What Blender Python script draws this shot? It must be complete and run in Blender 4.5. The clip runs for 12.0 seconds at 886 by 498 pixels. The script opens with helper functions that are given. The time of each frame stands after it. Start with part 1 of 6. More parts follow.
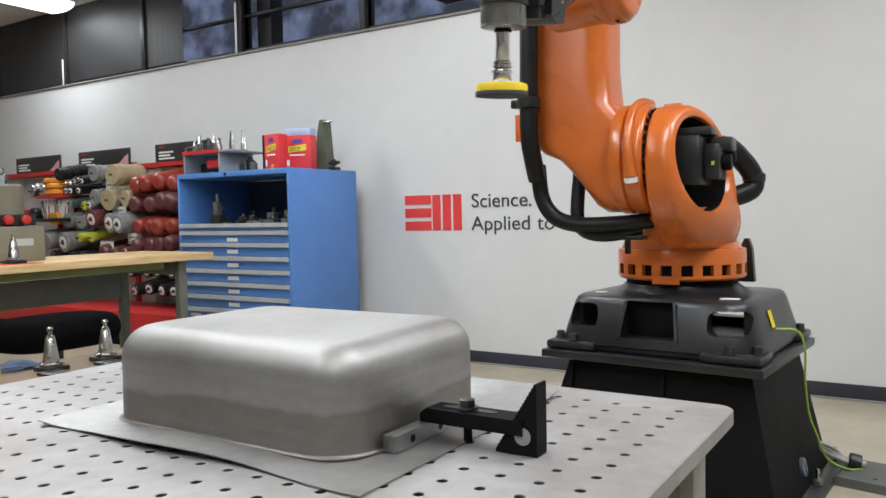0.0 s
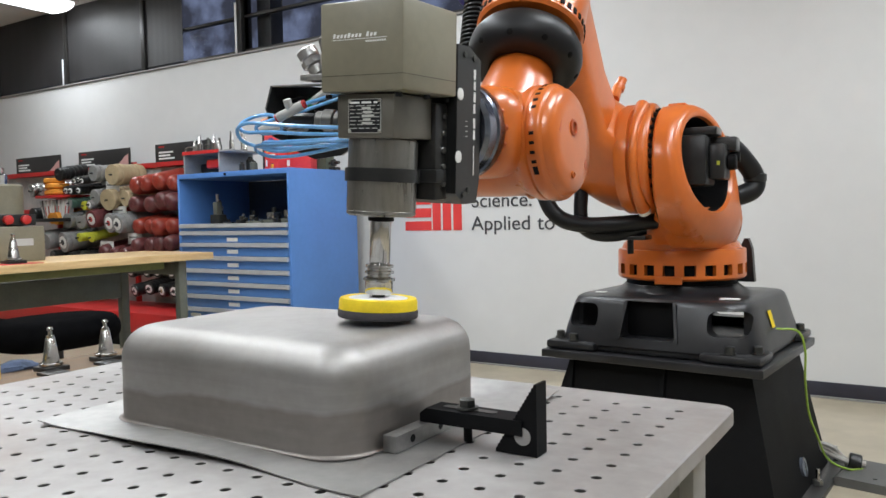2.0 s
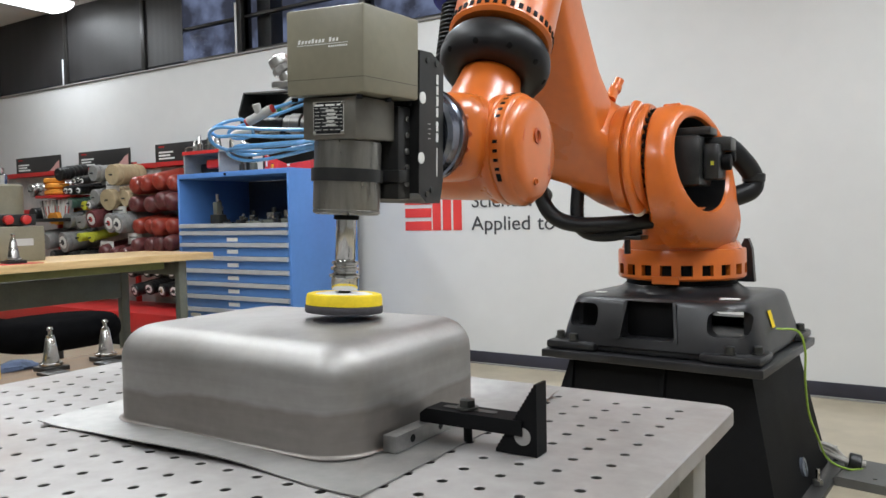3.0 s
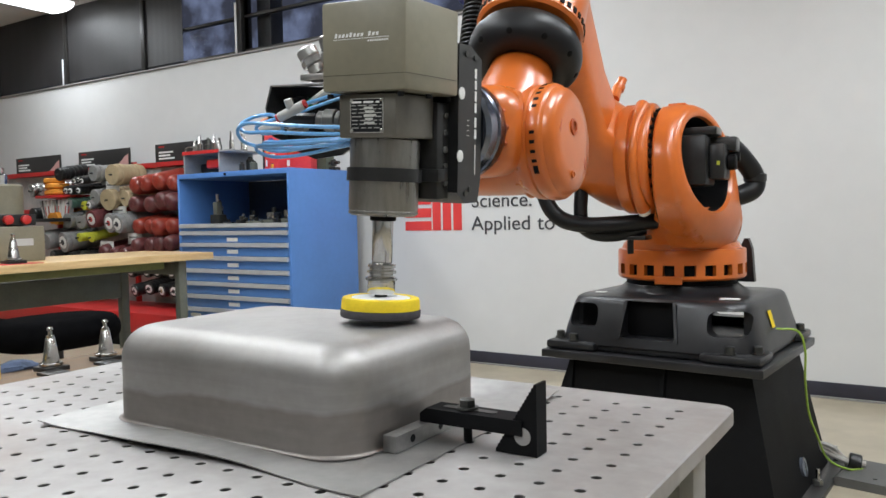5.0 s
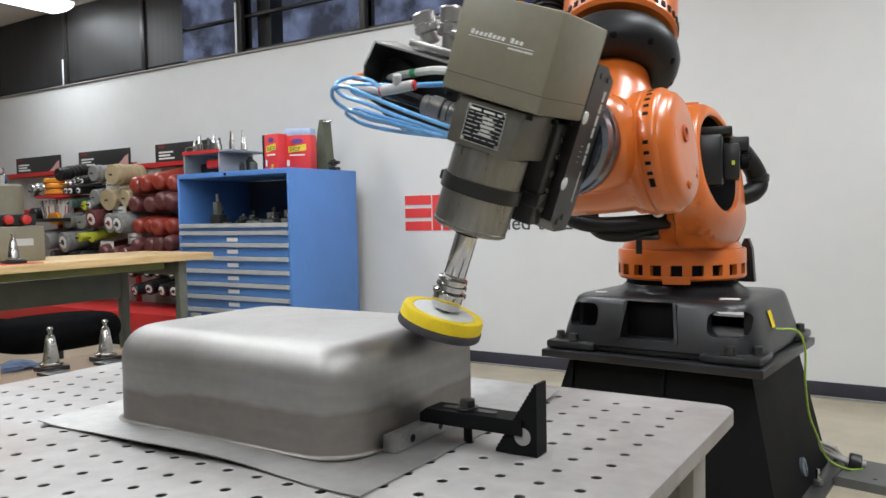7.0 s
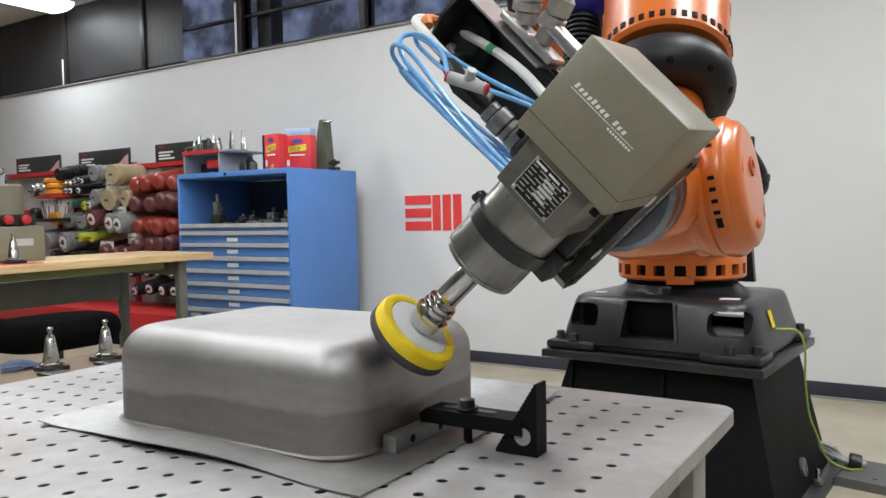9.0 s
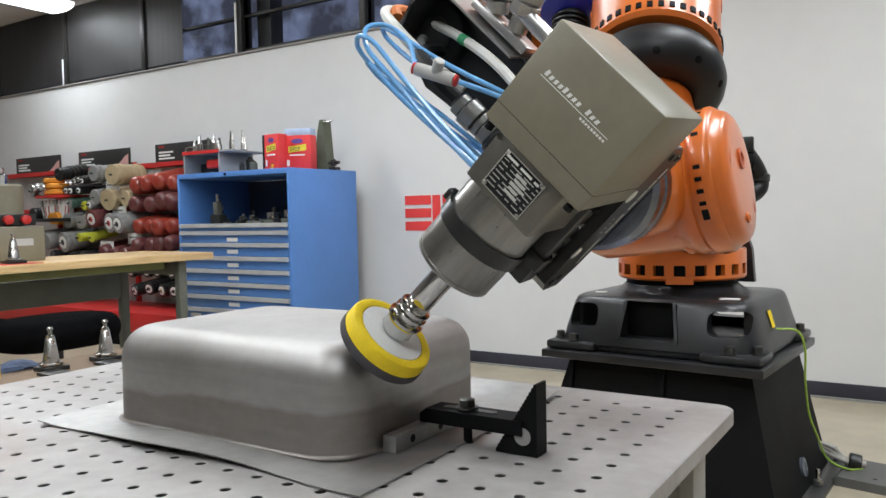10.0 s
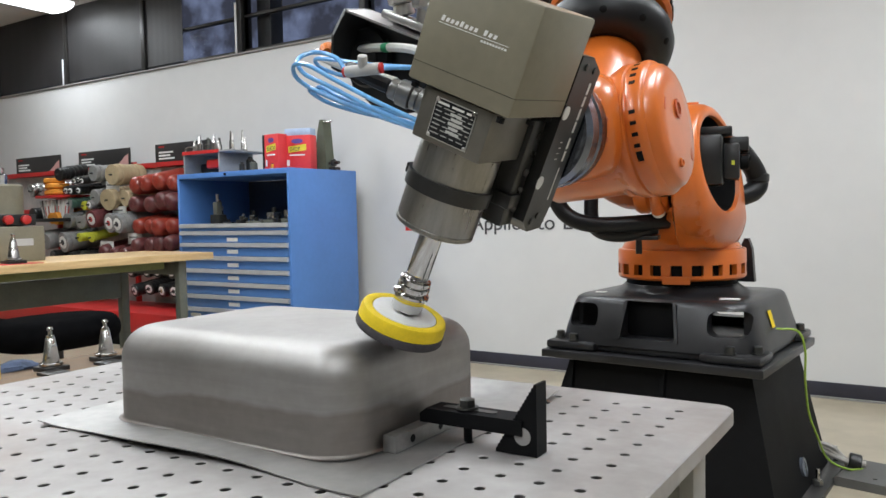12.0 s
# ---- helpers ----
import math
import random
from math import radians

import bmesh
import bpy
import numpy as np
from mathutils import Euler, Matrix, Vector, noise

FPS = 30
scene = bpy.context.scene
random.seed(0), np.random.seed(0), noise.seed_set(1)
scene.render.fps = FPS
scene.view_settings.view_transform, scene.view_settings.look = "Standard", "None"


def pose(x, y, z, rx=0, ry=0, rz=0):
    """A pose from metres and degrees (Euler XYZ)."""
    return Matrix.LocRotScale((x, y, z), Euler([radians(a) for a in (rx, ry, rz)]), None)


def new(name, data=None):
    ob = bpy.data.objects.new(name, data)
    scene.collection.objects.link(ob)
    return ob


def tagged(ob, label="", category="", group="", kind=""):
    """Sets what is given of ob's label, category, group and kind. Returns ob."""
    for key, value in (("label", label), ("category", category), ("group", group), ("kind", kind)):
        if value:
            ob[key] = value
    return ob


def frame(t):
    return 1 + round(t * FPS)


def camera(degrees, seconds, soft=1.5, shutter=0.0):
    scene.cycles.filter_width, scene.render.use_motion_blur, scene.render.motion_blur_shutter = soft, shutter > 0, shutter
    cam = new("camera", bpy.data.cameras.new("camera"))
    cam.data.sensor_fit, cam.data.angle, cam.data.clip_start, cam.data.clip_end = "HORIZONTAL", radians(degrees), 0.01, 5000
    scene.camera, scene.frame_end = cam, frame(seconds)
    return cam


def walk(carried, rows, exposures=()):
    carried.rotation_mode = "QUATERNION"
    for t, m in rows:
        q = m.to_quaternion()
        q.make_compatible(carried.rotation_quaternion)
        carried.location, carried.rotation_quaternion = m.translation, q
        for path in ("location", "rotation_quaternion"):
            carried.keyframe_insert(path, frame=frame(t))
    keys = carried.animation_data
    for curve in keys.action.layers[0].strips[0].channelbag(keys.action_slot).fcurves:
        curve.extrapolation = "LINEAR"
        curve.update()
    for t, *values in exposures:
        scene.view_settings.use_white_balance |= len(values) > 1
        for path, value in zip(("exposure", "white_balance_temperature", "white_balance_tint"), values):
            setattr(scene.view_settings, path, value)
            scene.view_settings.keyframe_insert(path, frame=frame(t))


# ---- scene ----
cam = camera(60.0, 12.0, soft=1.5, shutter=0.4)
CAM = pose(0, 0, 1.08, 87.408, 1.169, 32.373)
walk(cam, [(0.0, CAM), (12.0, CAM)])

# ---- world and light ----
world = bpy.data.worlds.new("sky")
scene.world = world
world.use_nodes = True
wn = world.node_tree.nodes
sky = wn.new("ShaderNodeTexSky")
sky.sky_type, sky.sun_disc = "NISHITA", False
sky.sun_elevation, sky.sun_rotation = radians(12), radians(200)
wn["Background"].inputs["Strength"].default_value = 0.06
world.node_tree.links.new(sky.outputs[0], wn["Background"].inputs["Color"])
scene.view_settings.exposure = 0.0

CEIL_Z = 3.33
WALL_Y = 4.77
TUBE_POWER = 43.0


def ceiling_lamp(x, y, rz=0.0, share=1.0):
    data = bpy.data.lights.new("fluorescent_lamp", "AREA")
    data.shape, data.size, data.size_y = "RECTANGLE", 1.25, 0.4
    data.energy, data.color = TUBE_POWER * share, (0.890, 0.950, 1.0)
    ob = new("fluorescent_lamp", data)
    ob.matrix_world = pose(x, y, CEIL_Z - 0.145, 0, 0, rz)
    return ob


LAMPS = [(-2.3, 0.9, 90), (0.4, 1.6, 90), (-2.6, 3.0, 90), (-5.2, 2.6, 90), (1.2, 3.3, 90), (-1.9, -1.2, 90), (0.6, -0.9, 90), (-7.45, 3.97, 90)]
for lx, ly, lr in LAMPS:
    ceiling_lamp(lx, ly, lr, 0.62 if lx < -7 else (1.15 if lx < -5 else 1.0))

# ---- materials ----
MATS = {}


def mat(name, col, rough=0.5, metal=0.0, vary=0.12, scale=6.0, bump=0.0, bscale=120.0, col2=None, coat=0.0, spec=0.5,
        stretch=(1, 1, 1), rvary=0.1, emit=0.0):
    """A painted, metal or plastic surface with variation at two scales."""
    if name in MATS:
        return MATS[name]
    m = bpy.data.materials.new(name)
    m.use_nodes = True
    nt = m.node_tree
    N, L = nt.nodes, nt.links
    b = N["Principled BSDF"]
    tc = N.new("ShaderNodeTexCoord")
    mp = N.new("ShaderNodeMapping")
    mp.inputs["Scale"].default_value = stretch
    L.new(tc.outputs["Object"], mp.inputs[0])
    n1 = N.new("ShaderNodeTexNoise")
    n1.inputs["Scale"].default_value, n1.inputs["Detail"].default_value = scale, 5
    n2 = N.new("ShaderNodeTexNoise")
    n2.inputs["Scale"].default_value, n2.inputs["Detail"].default_value = scale * 9, 3
    L.new(mp.outputs[0], n1.inputs["Vector"])
    L.new(mp.outputs[0], n2.inputs["Vector"])
    add = N.new("ShaderNodeMath")
    add.operation = "MULTIPLY_ADD"
    add.inputs[1].default_value = 0.35
    L.new(n2.outputs["Fac"], add.inputs[0])
    L.new(n1.outputs["Fac"], add.inputs[2])
    ramp = N.new("ShaderNodeValToRGB")
    c2 = col2 or tuple(max(0.0, c * (1 - vary * 2)) for c in col)
    c1 = tuple(min(1.0, c * (1 + vary)) for c in col)
    ramp.color_ramp.elements[0].position, ramp.color_ramp.elements[1].position = 0.42, 0.85
    ramp.color_ramp.elements[0].color, ramp.color_ramp.elements[1].color = (*c2, 1), (*c1, 1)
    L.new(add.outputs[0], ramp.inputs[0])
    L.new(ramp.outputs[0], b.inputs["Base Color"])
    rr = N.new("ShaderNodeMapRange")
    rr.inputs[3].default_value, rr.inputs[4].default_value = max(0.02, rough - rvary), min(1, rough + rvary)
    L.new(n1.outputs["Fac"], rr.inputs[0])
    L.new(rr.outputs[0], b.inputs["Roughness"])
    b.inputs["Metallic"].default_value = metal
    b.inputs["Coat Weight"].default_value = coat
    b.inputs["Coat Roughness"].default_value = 0.15
    b.inputs["Specular IOR Level"].default_value = spec
    if bump:
        n3 = N.new("ShaderNodeTexNoise")
        n3.inputs["Scale"].default_value = bscale
        L.new(mp.outputs[0], n3.inputs["Vector"])
        bp = N.new("ShaderNodeBump")
        bp.inputs["Strength"].default_value, bp.inputs["Distance"].default_value = bump, 0.002
        L.new(n3.outputs["Fac"], bp.inputs["Height"])
        L.new(bp.outputs[0], b.inputs["Normal"])
    if emit:
        b.inputs["Emission Color"].default_value = (*col, 1)
        b.inputs["Emission Strength"].default_value = emit
    MATS[name] = m
    return m


ORANGE = mat("robot_orange_paint", (0.60, 0.140, 0.020), 0.30, vary=0.08, scale=3, coat=0.25, bump=0.04, bscale=300)
BLACKP = mat("black_paint", (0.005, 0.005, 0.0055), 0.6, spec=0.12, vary=0.2, scale=4, bump=0.05)
CHAR = mat("charcoal_casting", (0.015, 0.015, 0.0165), 0.32, spec=0.5, vary=0.25, scale=5, bump=0.12, bscale=240)
RUBBER = mat("black_rubber", (0.008, 0.008, 0.009), 0.42, spec=0.3, vary=0.2, scale=9, bump=0.08)
OLIVE = mat("olive_grey_paint", (0.200, 0.183, 0.132), 0.42, vary=0.08, scale=8, bump=0.1, bscale=500)
OLIVE_D = mat("dark_anodised", (0.145, 0.137, 0.118), 0.34, metal=0.5, vary=0.1, scale=12, bump=0.03, bscale=400)
BLKAN = mat("black_anodised", (0.025, 0.025, 0.025), 0.33, metal=0.3, vary=0.2, scale=12)
CHROME = mat("polished_steel", (0.58, 0.575, 0.56), 0.10, metal=1.0, vary=0.04, scale=18)
STEELG = mat("ground_steel", (0.50, 0.49, 0.47), 0.28, metal=1.0, vary=0.1, scale=20)
BARM = mat("scuffed_bar_steel", (0.20, 0.195, 0.19), 0.42, metal=0.8, vary=0.15, scale=18)
FLANGE = mat("blued_steel", (0.19, 0.21, 0.26), 0.20, metal=0.95, vary=0.15, scale=14)
YELLOW = mat("yellow_foam", (0.80, 0.58, 0.012), 0.7, vary=0.08, scale=30, bump=0.15, bscale=400)
PADGREY = mat("white_plastic", (0.62, 0.62, 0.61), 0.5, vary=0.06, scale=20)
PADBLK = mat("abrasive_grey", (0.055, 0.05, 0.055), 0.85, vary=0.2, scale=60, bump=0.3, bscale=900)
WHITE = mat("white_label", (0.75, 0.75, 0.73), 0.5, vary=0.04, scale=20)
INK = mat("dark_ink", (0.05, 0.05, 0.055), 0.55, vary=0.1)
RED = mat("red_paint", (0.50, 0.024, 0.022), 0.45, vary=0.08, scale=5)
LOGORED = mat("red_vinyl", (0.72, 0.05, 0.045), 0.5, vary=0.03, scale=4)
BLUE = mat("blue_enamel", (0.090, 0.225, 0.56), 0.36, vary=0.05, scale=3, bump=0.06, bscale=260)
BLUEH = mat("blue_hose", (0.16, 0.42, 0.78), 0.25, vary=0.1, scale=30, coat=0.4)
BLUEC = mat("blue_cover", (0.012, 0.02, 0.30), 0.4, vary=0.1, scale=20)
ALU = mat("aluminium_pull", (0.62, 0.62, 0.62), 0.35, metal=0.6, vary=0.05, scale=8)
GREYC = mat("grey_connector", (0.42, 0.40, 0.37), 0.5, vary=0.1, scale=30)
DKMETAL = mat("dark_steel", (0.07, 0.07, 0.065), 0.4, metal=0.7, vary=0.2, scale=15)
BENCHG = mat("bench_green_grey", (0.11, 0.115, 0.095), 0.5, vary=0.12, scale=6)
BASEB = mat("rubber_baseboard", (0.028, 0.028, 0.042), 0.5, vary=0.15, scale=3)
CEILM = mat("ceiling_white", (0.74, 0.73, 0.70), 0.8, vary=0.04, scale=2, bump=0.1, bscale=60)
WALLM = mat("wall_paint", (0.66, 0.66, 0.655), 0.55, vary=0.03, scale=0.8, bump=0.08, bscale=90)
FRAMEM = mat("dark_window_frame", (0.022, 0.021, 0.020), 0.4, vary=0.2, scale=8)
BLINDM = mat("dark_blind", (0.028, 0.027, 0.028), 0.5, vary=0.15, scale=4, bump=0.1)
CARD = mat("yellow_card", (0.60, 0.42, 0.10), 0.7, vary=0.08, scale=12)
GREENY = mat("earth_wire", (0.30, 0.46, 0.06), 0.4, vary=0.12, scale=40)
TAN = mat("tan_disc", (0.42, 0.33, 0.20), 0.8, vary=0.1, scale=16, bump=0.2)
MAROON = mat("maroon_disc", (0.13, 0.028, 0.03), 0.85, vary=0.15, scale=16, bump=0.25)
WRAPR = mat("wrapped_red_pack", (0.30, 0.036, 0.02), 0.42, vary=0.25, scale=14, bump=0.25, bscale=60, coat=0.3)
WRAPM = mat("wrapped_maroon_pack", (0.12, 0.03, 0.03), 0.45, vary=0.25, scale=14, bump=0.25, bscale=60, coat=0.25)
GREYD = mat("grey_disc", (0.24, 0.24, 0.235), 0.8, vary=0.15, scale=16, bump=0.25)
YGREEN = mat("lime_disc", (0.50, 0.52, 0.04), 0.7, vary=0.1, scale=16)
OYEL = mat("amber_disc", (0.65, 0.25, 0.02), 0.7, vary=0.1, scale=16)
TEAL = mat("green_disc", (0.06, 0.13, 0.10), 0.8, vary=0.1, scale=16)


def brushed(name, col, rough, anis=0.0):
    """Spun or rolled sheet metal with soft tarnish patches."""
    m = mat(name, col, rough, metal=1.0, vary=0.08, scale=5, bump=0.03, bscale=700, rvary=0.06,
            col2=tuple(c * 0.70 for c in col))
    m.node_tree.nodes["Principled BSDF"].inputs["Anisotropic"].default_value = anis
    return m




def pan_steel():
    """Drawn steel: sanded above, a darker tide mark of scale left below, fine lengthwise drawing lines."""
    m = mat("pan_steel", (0.355, 0.343, 0.333), 0.54, metal=1.0, vary=0.10, scale=7, bump=0.03, bscale=700, rvary=0.08,
            col2=(0.315, 0.300, 0.285))
    nt = m.node_tree
    N, L = nt.nodes, nt.links
    b = N["Principled BSDF"]
    ramp = next(n for n in N if n.bl_idname == "ShaderNodeValToRGB")
    tc = next(n for n in N if n.bl_idname == "ShaderNodeTexCoord")
    xyz = N.new("ShaderNodeSeparateXYZ")
    L.new(tc.outputs["Object"], xyz.inputs[0])
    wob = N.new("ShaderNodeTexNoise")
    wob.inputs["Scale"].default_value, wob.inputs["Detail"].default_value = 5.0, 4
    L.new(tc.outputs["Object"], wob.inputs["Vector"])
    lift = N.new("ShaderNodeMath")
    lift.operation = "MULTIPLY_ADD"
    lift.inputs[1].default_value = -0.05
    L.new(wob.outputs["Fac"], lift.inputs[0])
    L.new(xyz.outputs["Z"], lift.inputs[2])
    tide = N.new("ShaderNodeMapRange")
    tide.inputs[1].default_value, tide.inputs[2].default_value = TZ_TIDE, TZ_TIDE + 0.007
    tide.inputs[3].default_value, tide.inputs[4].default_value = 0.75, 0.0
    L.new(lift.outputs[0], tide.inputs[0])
    streak = N.new("ShaderNodeTexNoise")
    streak.inputs["Scale"].default_value, streak.inputs["Detail"].default_value = 6.0, 5
    sm = N.new("ShaderNodeMapping")
    sm.inputs["Scale"].default_value = (1, 1, 14)
    L.new(tc.outputs["Object"], sm.inputs[0])
    L.new(sm.outputs[0], streak.inputs["Vector"])
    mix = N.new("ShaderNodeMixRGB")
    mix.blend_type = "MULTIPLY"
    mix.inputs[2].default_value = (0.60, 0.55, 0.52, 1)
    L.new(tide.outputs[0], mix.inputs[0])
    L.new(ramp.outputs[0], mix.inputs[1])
    grain = N.new("ShaderNodeMixRGB")
    grain.blend_type = "OVERLAY"
    grain.inputs[0].default_value = 0.16
    L.new(mix.outputs[0], grain.inputs[1])
    L.new(streak.outputs["Fac"], grain.inputs[2])
    L.new(grain.outputs[0], b.inputs["Base Color"])
    return m


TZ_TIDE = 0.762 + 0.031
PANM = pan_steel()
SHEETM = brushed("sheet_steel", (0.450, 0.443, 0.430), 0.52)


def table_steel():
    m = mat("tooling_plate_steel", (0.350, 0.336, 0.327), 0.56, metal=0.40, vary=0.1, scale=4, bump=0.05, bscale=500,
            col2=(0.255, 0.239, 0.228))
    nt = m.node_tree
    N, L = nt.nodes, nt.links
    b = N["Principled BSDF"]
    ramp = next(n for n in N if n.bl_idname == "ShaderNodeValToRGB")
    tc = next(n for n in N if n.bl_idname == "ShaderNodeTexCoord")
    rust = N.new("ShaderNodeTexNoise")
    rust.inputs["Scale"].default_value, rust.inputs["Detail"].default_value = 2.3, 6
    L.new(tc.outputs["Object"], rust.inputs["Vector"])
    rr = N.new("ShaderNodeMapRange")
    rr.inputs[1].default_value, rr.inputs[2].default_value = 0.50, 0.66
    rr.inputs[4].default_value = 0.60
    L.new(rust.outputs["Fac"], rr.inputs[0])
    mix = N.new("ShaderNodeMixRGB")
    mix.inputs[2].default_value = (0.260, 0.200, 0.168, 1)
    L.new(rr.outputs[0], mix.inputs[0])
    L.new(ramp.outputs[0], mix.inputs[1])
    L.new(mix.outputs[0], b.inputs["Base Color"])
    return m


TABLEM = table_steel()


def wood(name, a, c, rough=0.4, axis=(1.0, 14.0, 14.0), coat=0.2):
    m = mat(name, a, rough, vary=0.1, scale=3.0, stretch=axis, col2=c, bump=0.05, coat=coat)
    return m


MAPLE = wood("maple_worktop", (0.66, 0.47, 0.24), (0.50, 0.33, 0.15), axis=(14, 1.2, 14))
BROWNW = wood("brown_wood", (0.13, 0.075, 0.032), (0.07, 0.04, 0.016), rough=0.6, axis=(14, 1.2, 14), coat=0)


def floor_mat():
    m = mat("polished_concrete", (0.46, 0.40, 0.30), 0.30, vary=0.1, scale=1.1, col2=(0.32, 0.275, 0.20), bump=0.03)
    return m


FLOORM = floor_mat()


def glow(name, col, strength):
    m = bpy.data.materials.new(name)
    m.use_nodes = True
    nt = m.node_tree
    nt.nodes.clear()
    e = nt.nodes.new("ShaderNodeEmission")
    e.inputs[0].default_value, e.inputs[1].default_value = (*col, 1), strength
    o = nt.nodes.new("ShaderNodeOutputMaterial")
    nt.links.new(e.outputs[0], o.inputs[0])
    return m


DIFFUSER = glow("lit_diffuser", (0.96, 0.98, 1.0), 4.0)


def outside_mat():
    m = glow("dusk_outside", (0.1, 0.12, 0.2), 1.0)
    nt = m.node_tree
    N, L = nt.nodes, nt.links
    e = next(n for n in N if n.bl_idname == "ShaderNodeEmission")
    tc = N.new("ShaderNodeTexCoord")
    n1 = N.new("ShaderNodeTexNoise")
    n1.inputs["Scale"].default_value, n1.inputs["Detail"].default_value = 2.6, 9
    L.new(tc.outputs["Object"], n1.inputs["Vector"])
    r = N.new("ShaderNodeValToRGB")
    r.color_ramp.elements[0].position, r.color_ramp.elements[1].position = 0.42, 0.66
    r.color_ramp.elements[0].color, r.color_ramp.elements[1].color = (0.055, 0.060, 0.085, 1), (0.20, 0.24, 0.37, 1)
    L.new(n1.outputs["Fac"], r.inputs[0])
    L.new(r.outputs[0], e.inputs[0])
    return m


OUTSIDE = outside_mat()


def glass_mat():
    m = bpy.data.materials.new("tinted_glass")
    m.use_nodes = True
    b = m.node_tree.nodes["Principled BSDF"]
    b.inputs["Base Color"].default_value = (0.72, 0.74, 0.78, 1)
    b.inputs["Roughness"].default_value = 0.03
    b.inputs["Transmission Weight"].default_value = 1.0
    b.inputs["IOR"].default_value = 1.05
    return m


GLASS = glass_mat()

# ---- mesh helpers ----


def part(name, bm, material, parent=None, label="", smooth=True, m=None, bevel=0.0):
    """Links a bmesh as one mesh object under a thing or part."""
    if bevel:
        edges = [e for e in bm.edges if len(e.link_faces) == 2 and e.calc_face_angle(0) > 0.6]
        bmesh.ops.bevel(bm, geom=edges, offset=bevel, segments=2, affect="EDGES", profile=0.6, clamp_overlap=True)
    bmesh.ops.recalc_face_normals(bm, faces=bm.faces)
    me = bpy.data.meshes.new(name)
    bm.to_mesh(me)
    bm.free()
    me.materials.append(material)
    if smooth:
        me.polygons.foreach_set("use_smooth", [True] * len(me.polygons))
        me.set_sharp_from_angle(angle=radians(38))
    ob = new(name, me)
    if parent is not None:
        ob.parent = parent
    if m is not None:
        ob.matrix_basis = m
    if label:
        ob["label"] = label
    return ob


def thing(name, label, category, m=None, group="", kind=""):
    ob = new(name)
    ob.empty_display_size = 0.1
    if m is not None:
        ob.matrix_basis = m
    return tagged(ob, label, category, group, kind)


def B():
    return bmesh.new()


def box(bm, x0, x1, y0, y1, z0, z1, bevel=0.0, m=None, seg=2):
    r = bmesh.ops.create_cube(bm, size=1.0)
    vs = r["verts"]
    for v in vs:
        v.co = Vector(((x0 + x1) / 2 + v.co.x * (x1 - x0), (y0 + y1) / 2 + v.co.y * (y1 - y0), (z0 + z1) / 2 + v.co.z * (z1 - z0)))
    out = vs
    if bevel:
        es = list({e for v in vs for e in v.link_edges})
        r2 = bmesh.ops.bevel(bm, geom=es, offset=bevel, segments=seg, affect="EDGES", profile=0.5)
        out = list({v for f in r2["faces"] for v in f.verts} | {v for v in vs if v.is_valid})
    if m is not None:
        for v in out:
            v.co = m @ v.co
    return bm


def axis_m(origin, axis):
    """A pose whose z runs along the axis."""
    return Matrix.Translation(origin) @ Vector(axis).to_track_quat("Z", "Y").to_matrix().to_4x4()


def lathe(bm, prof, m=None, seg=32, cap=True):
    """Turns (radius, height) pairs about z."""
    m = m or Matrix.Identity(4)
    rings = []
    for r, h in prof:
        rings.append([bm.verts.new(m @ Vector((r * math.cos(a), r * math.sin(a), h)))
                      for a in (2 * math.pi * i / seg for i in range(seg))])
    for a, b in zip(rings, rings[1:]):
        for i in range(seg):
            j = (i + 1) % seg
            bm.faces.new((a[i], a[j], b[j], b[i]))
    if cap:
        bm.faces.new(rings[0][::-1])
        bm.faces.new(rings[-1])
    return bm


def cyl(bm, origin, axis, r, h, seg=24, r2=None, edge=0.0):
    r2 = r if r2 is None else r2
    if edge:
        prof = [(r - edge, 0), (r, edge), (r2, h - edge), (r2 - edge, h)]
    else:
        prof = [(r, 0), (r2, h)]
    return lathe(bm, prof, axis_m(origin, axis), seg)


def loft(bm, rings, cap=True):
    vs = [[bm.verts.new(p) for p in ring] for ring in rings]
    n = len(vs[0])
    for a, b in zip(vs, vs[1:]):
        for i in range(n):
            j = (i + 1) % n
            bm.faces.new((a[i], a[j], b[j], b[i]))
    if cap:
        bm.faces.new(vs[0][::-1])
        bm.faces.new(vs[-1])
    return bm


def oval(cx, cy, rx, ry, n=28, power=2.0):
    """A rounded outline; power above 2 squares it off."""
    out = []
    for i in range(n):
        a = 2 * math.pi * i / n
        c, s = math.cos(a), math.sin(a)
        out.append((cx + rx * math.copysign(abs(c) ** (2 / power), c), cy + ry * math.copysign(abs(s) ** (2 / power), s)))
    return out


def smooth_path(pts, n=8):
    P = [Vector(p) for p in pts]
    P = [P[0] * 2 - P[1]] + P + [P[-1] * 2 - P[-2]]
    out = []
    for i in range(1, len(P) - 2):
        for k in range(n):
            t = k / n
            a, b, c, d = P[i - 1:i + 3]
            out.append(0.5 * ((2 * b) + (c - a) * t + (2 * a - 5 * b + 4 * c - d) * t * t + (3 * b - a - 3 * c + d) * t ** 3))
    out.append(P[-2])
    return out


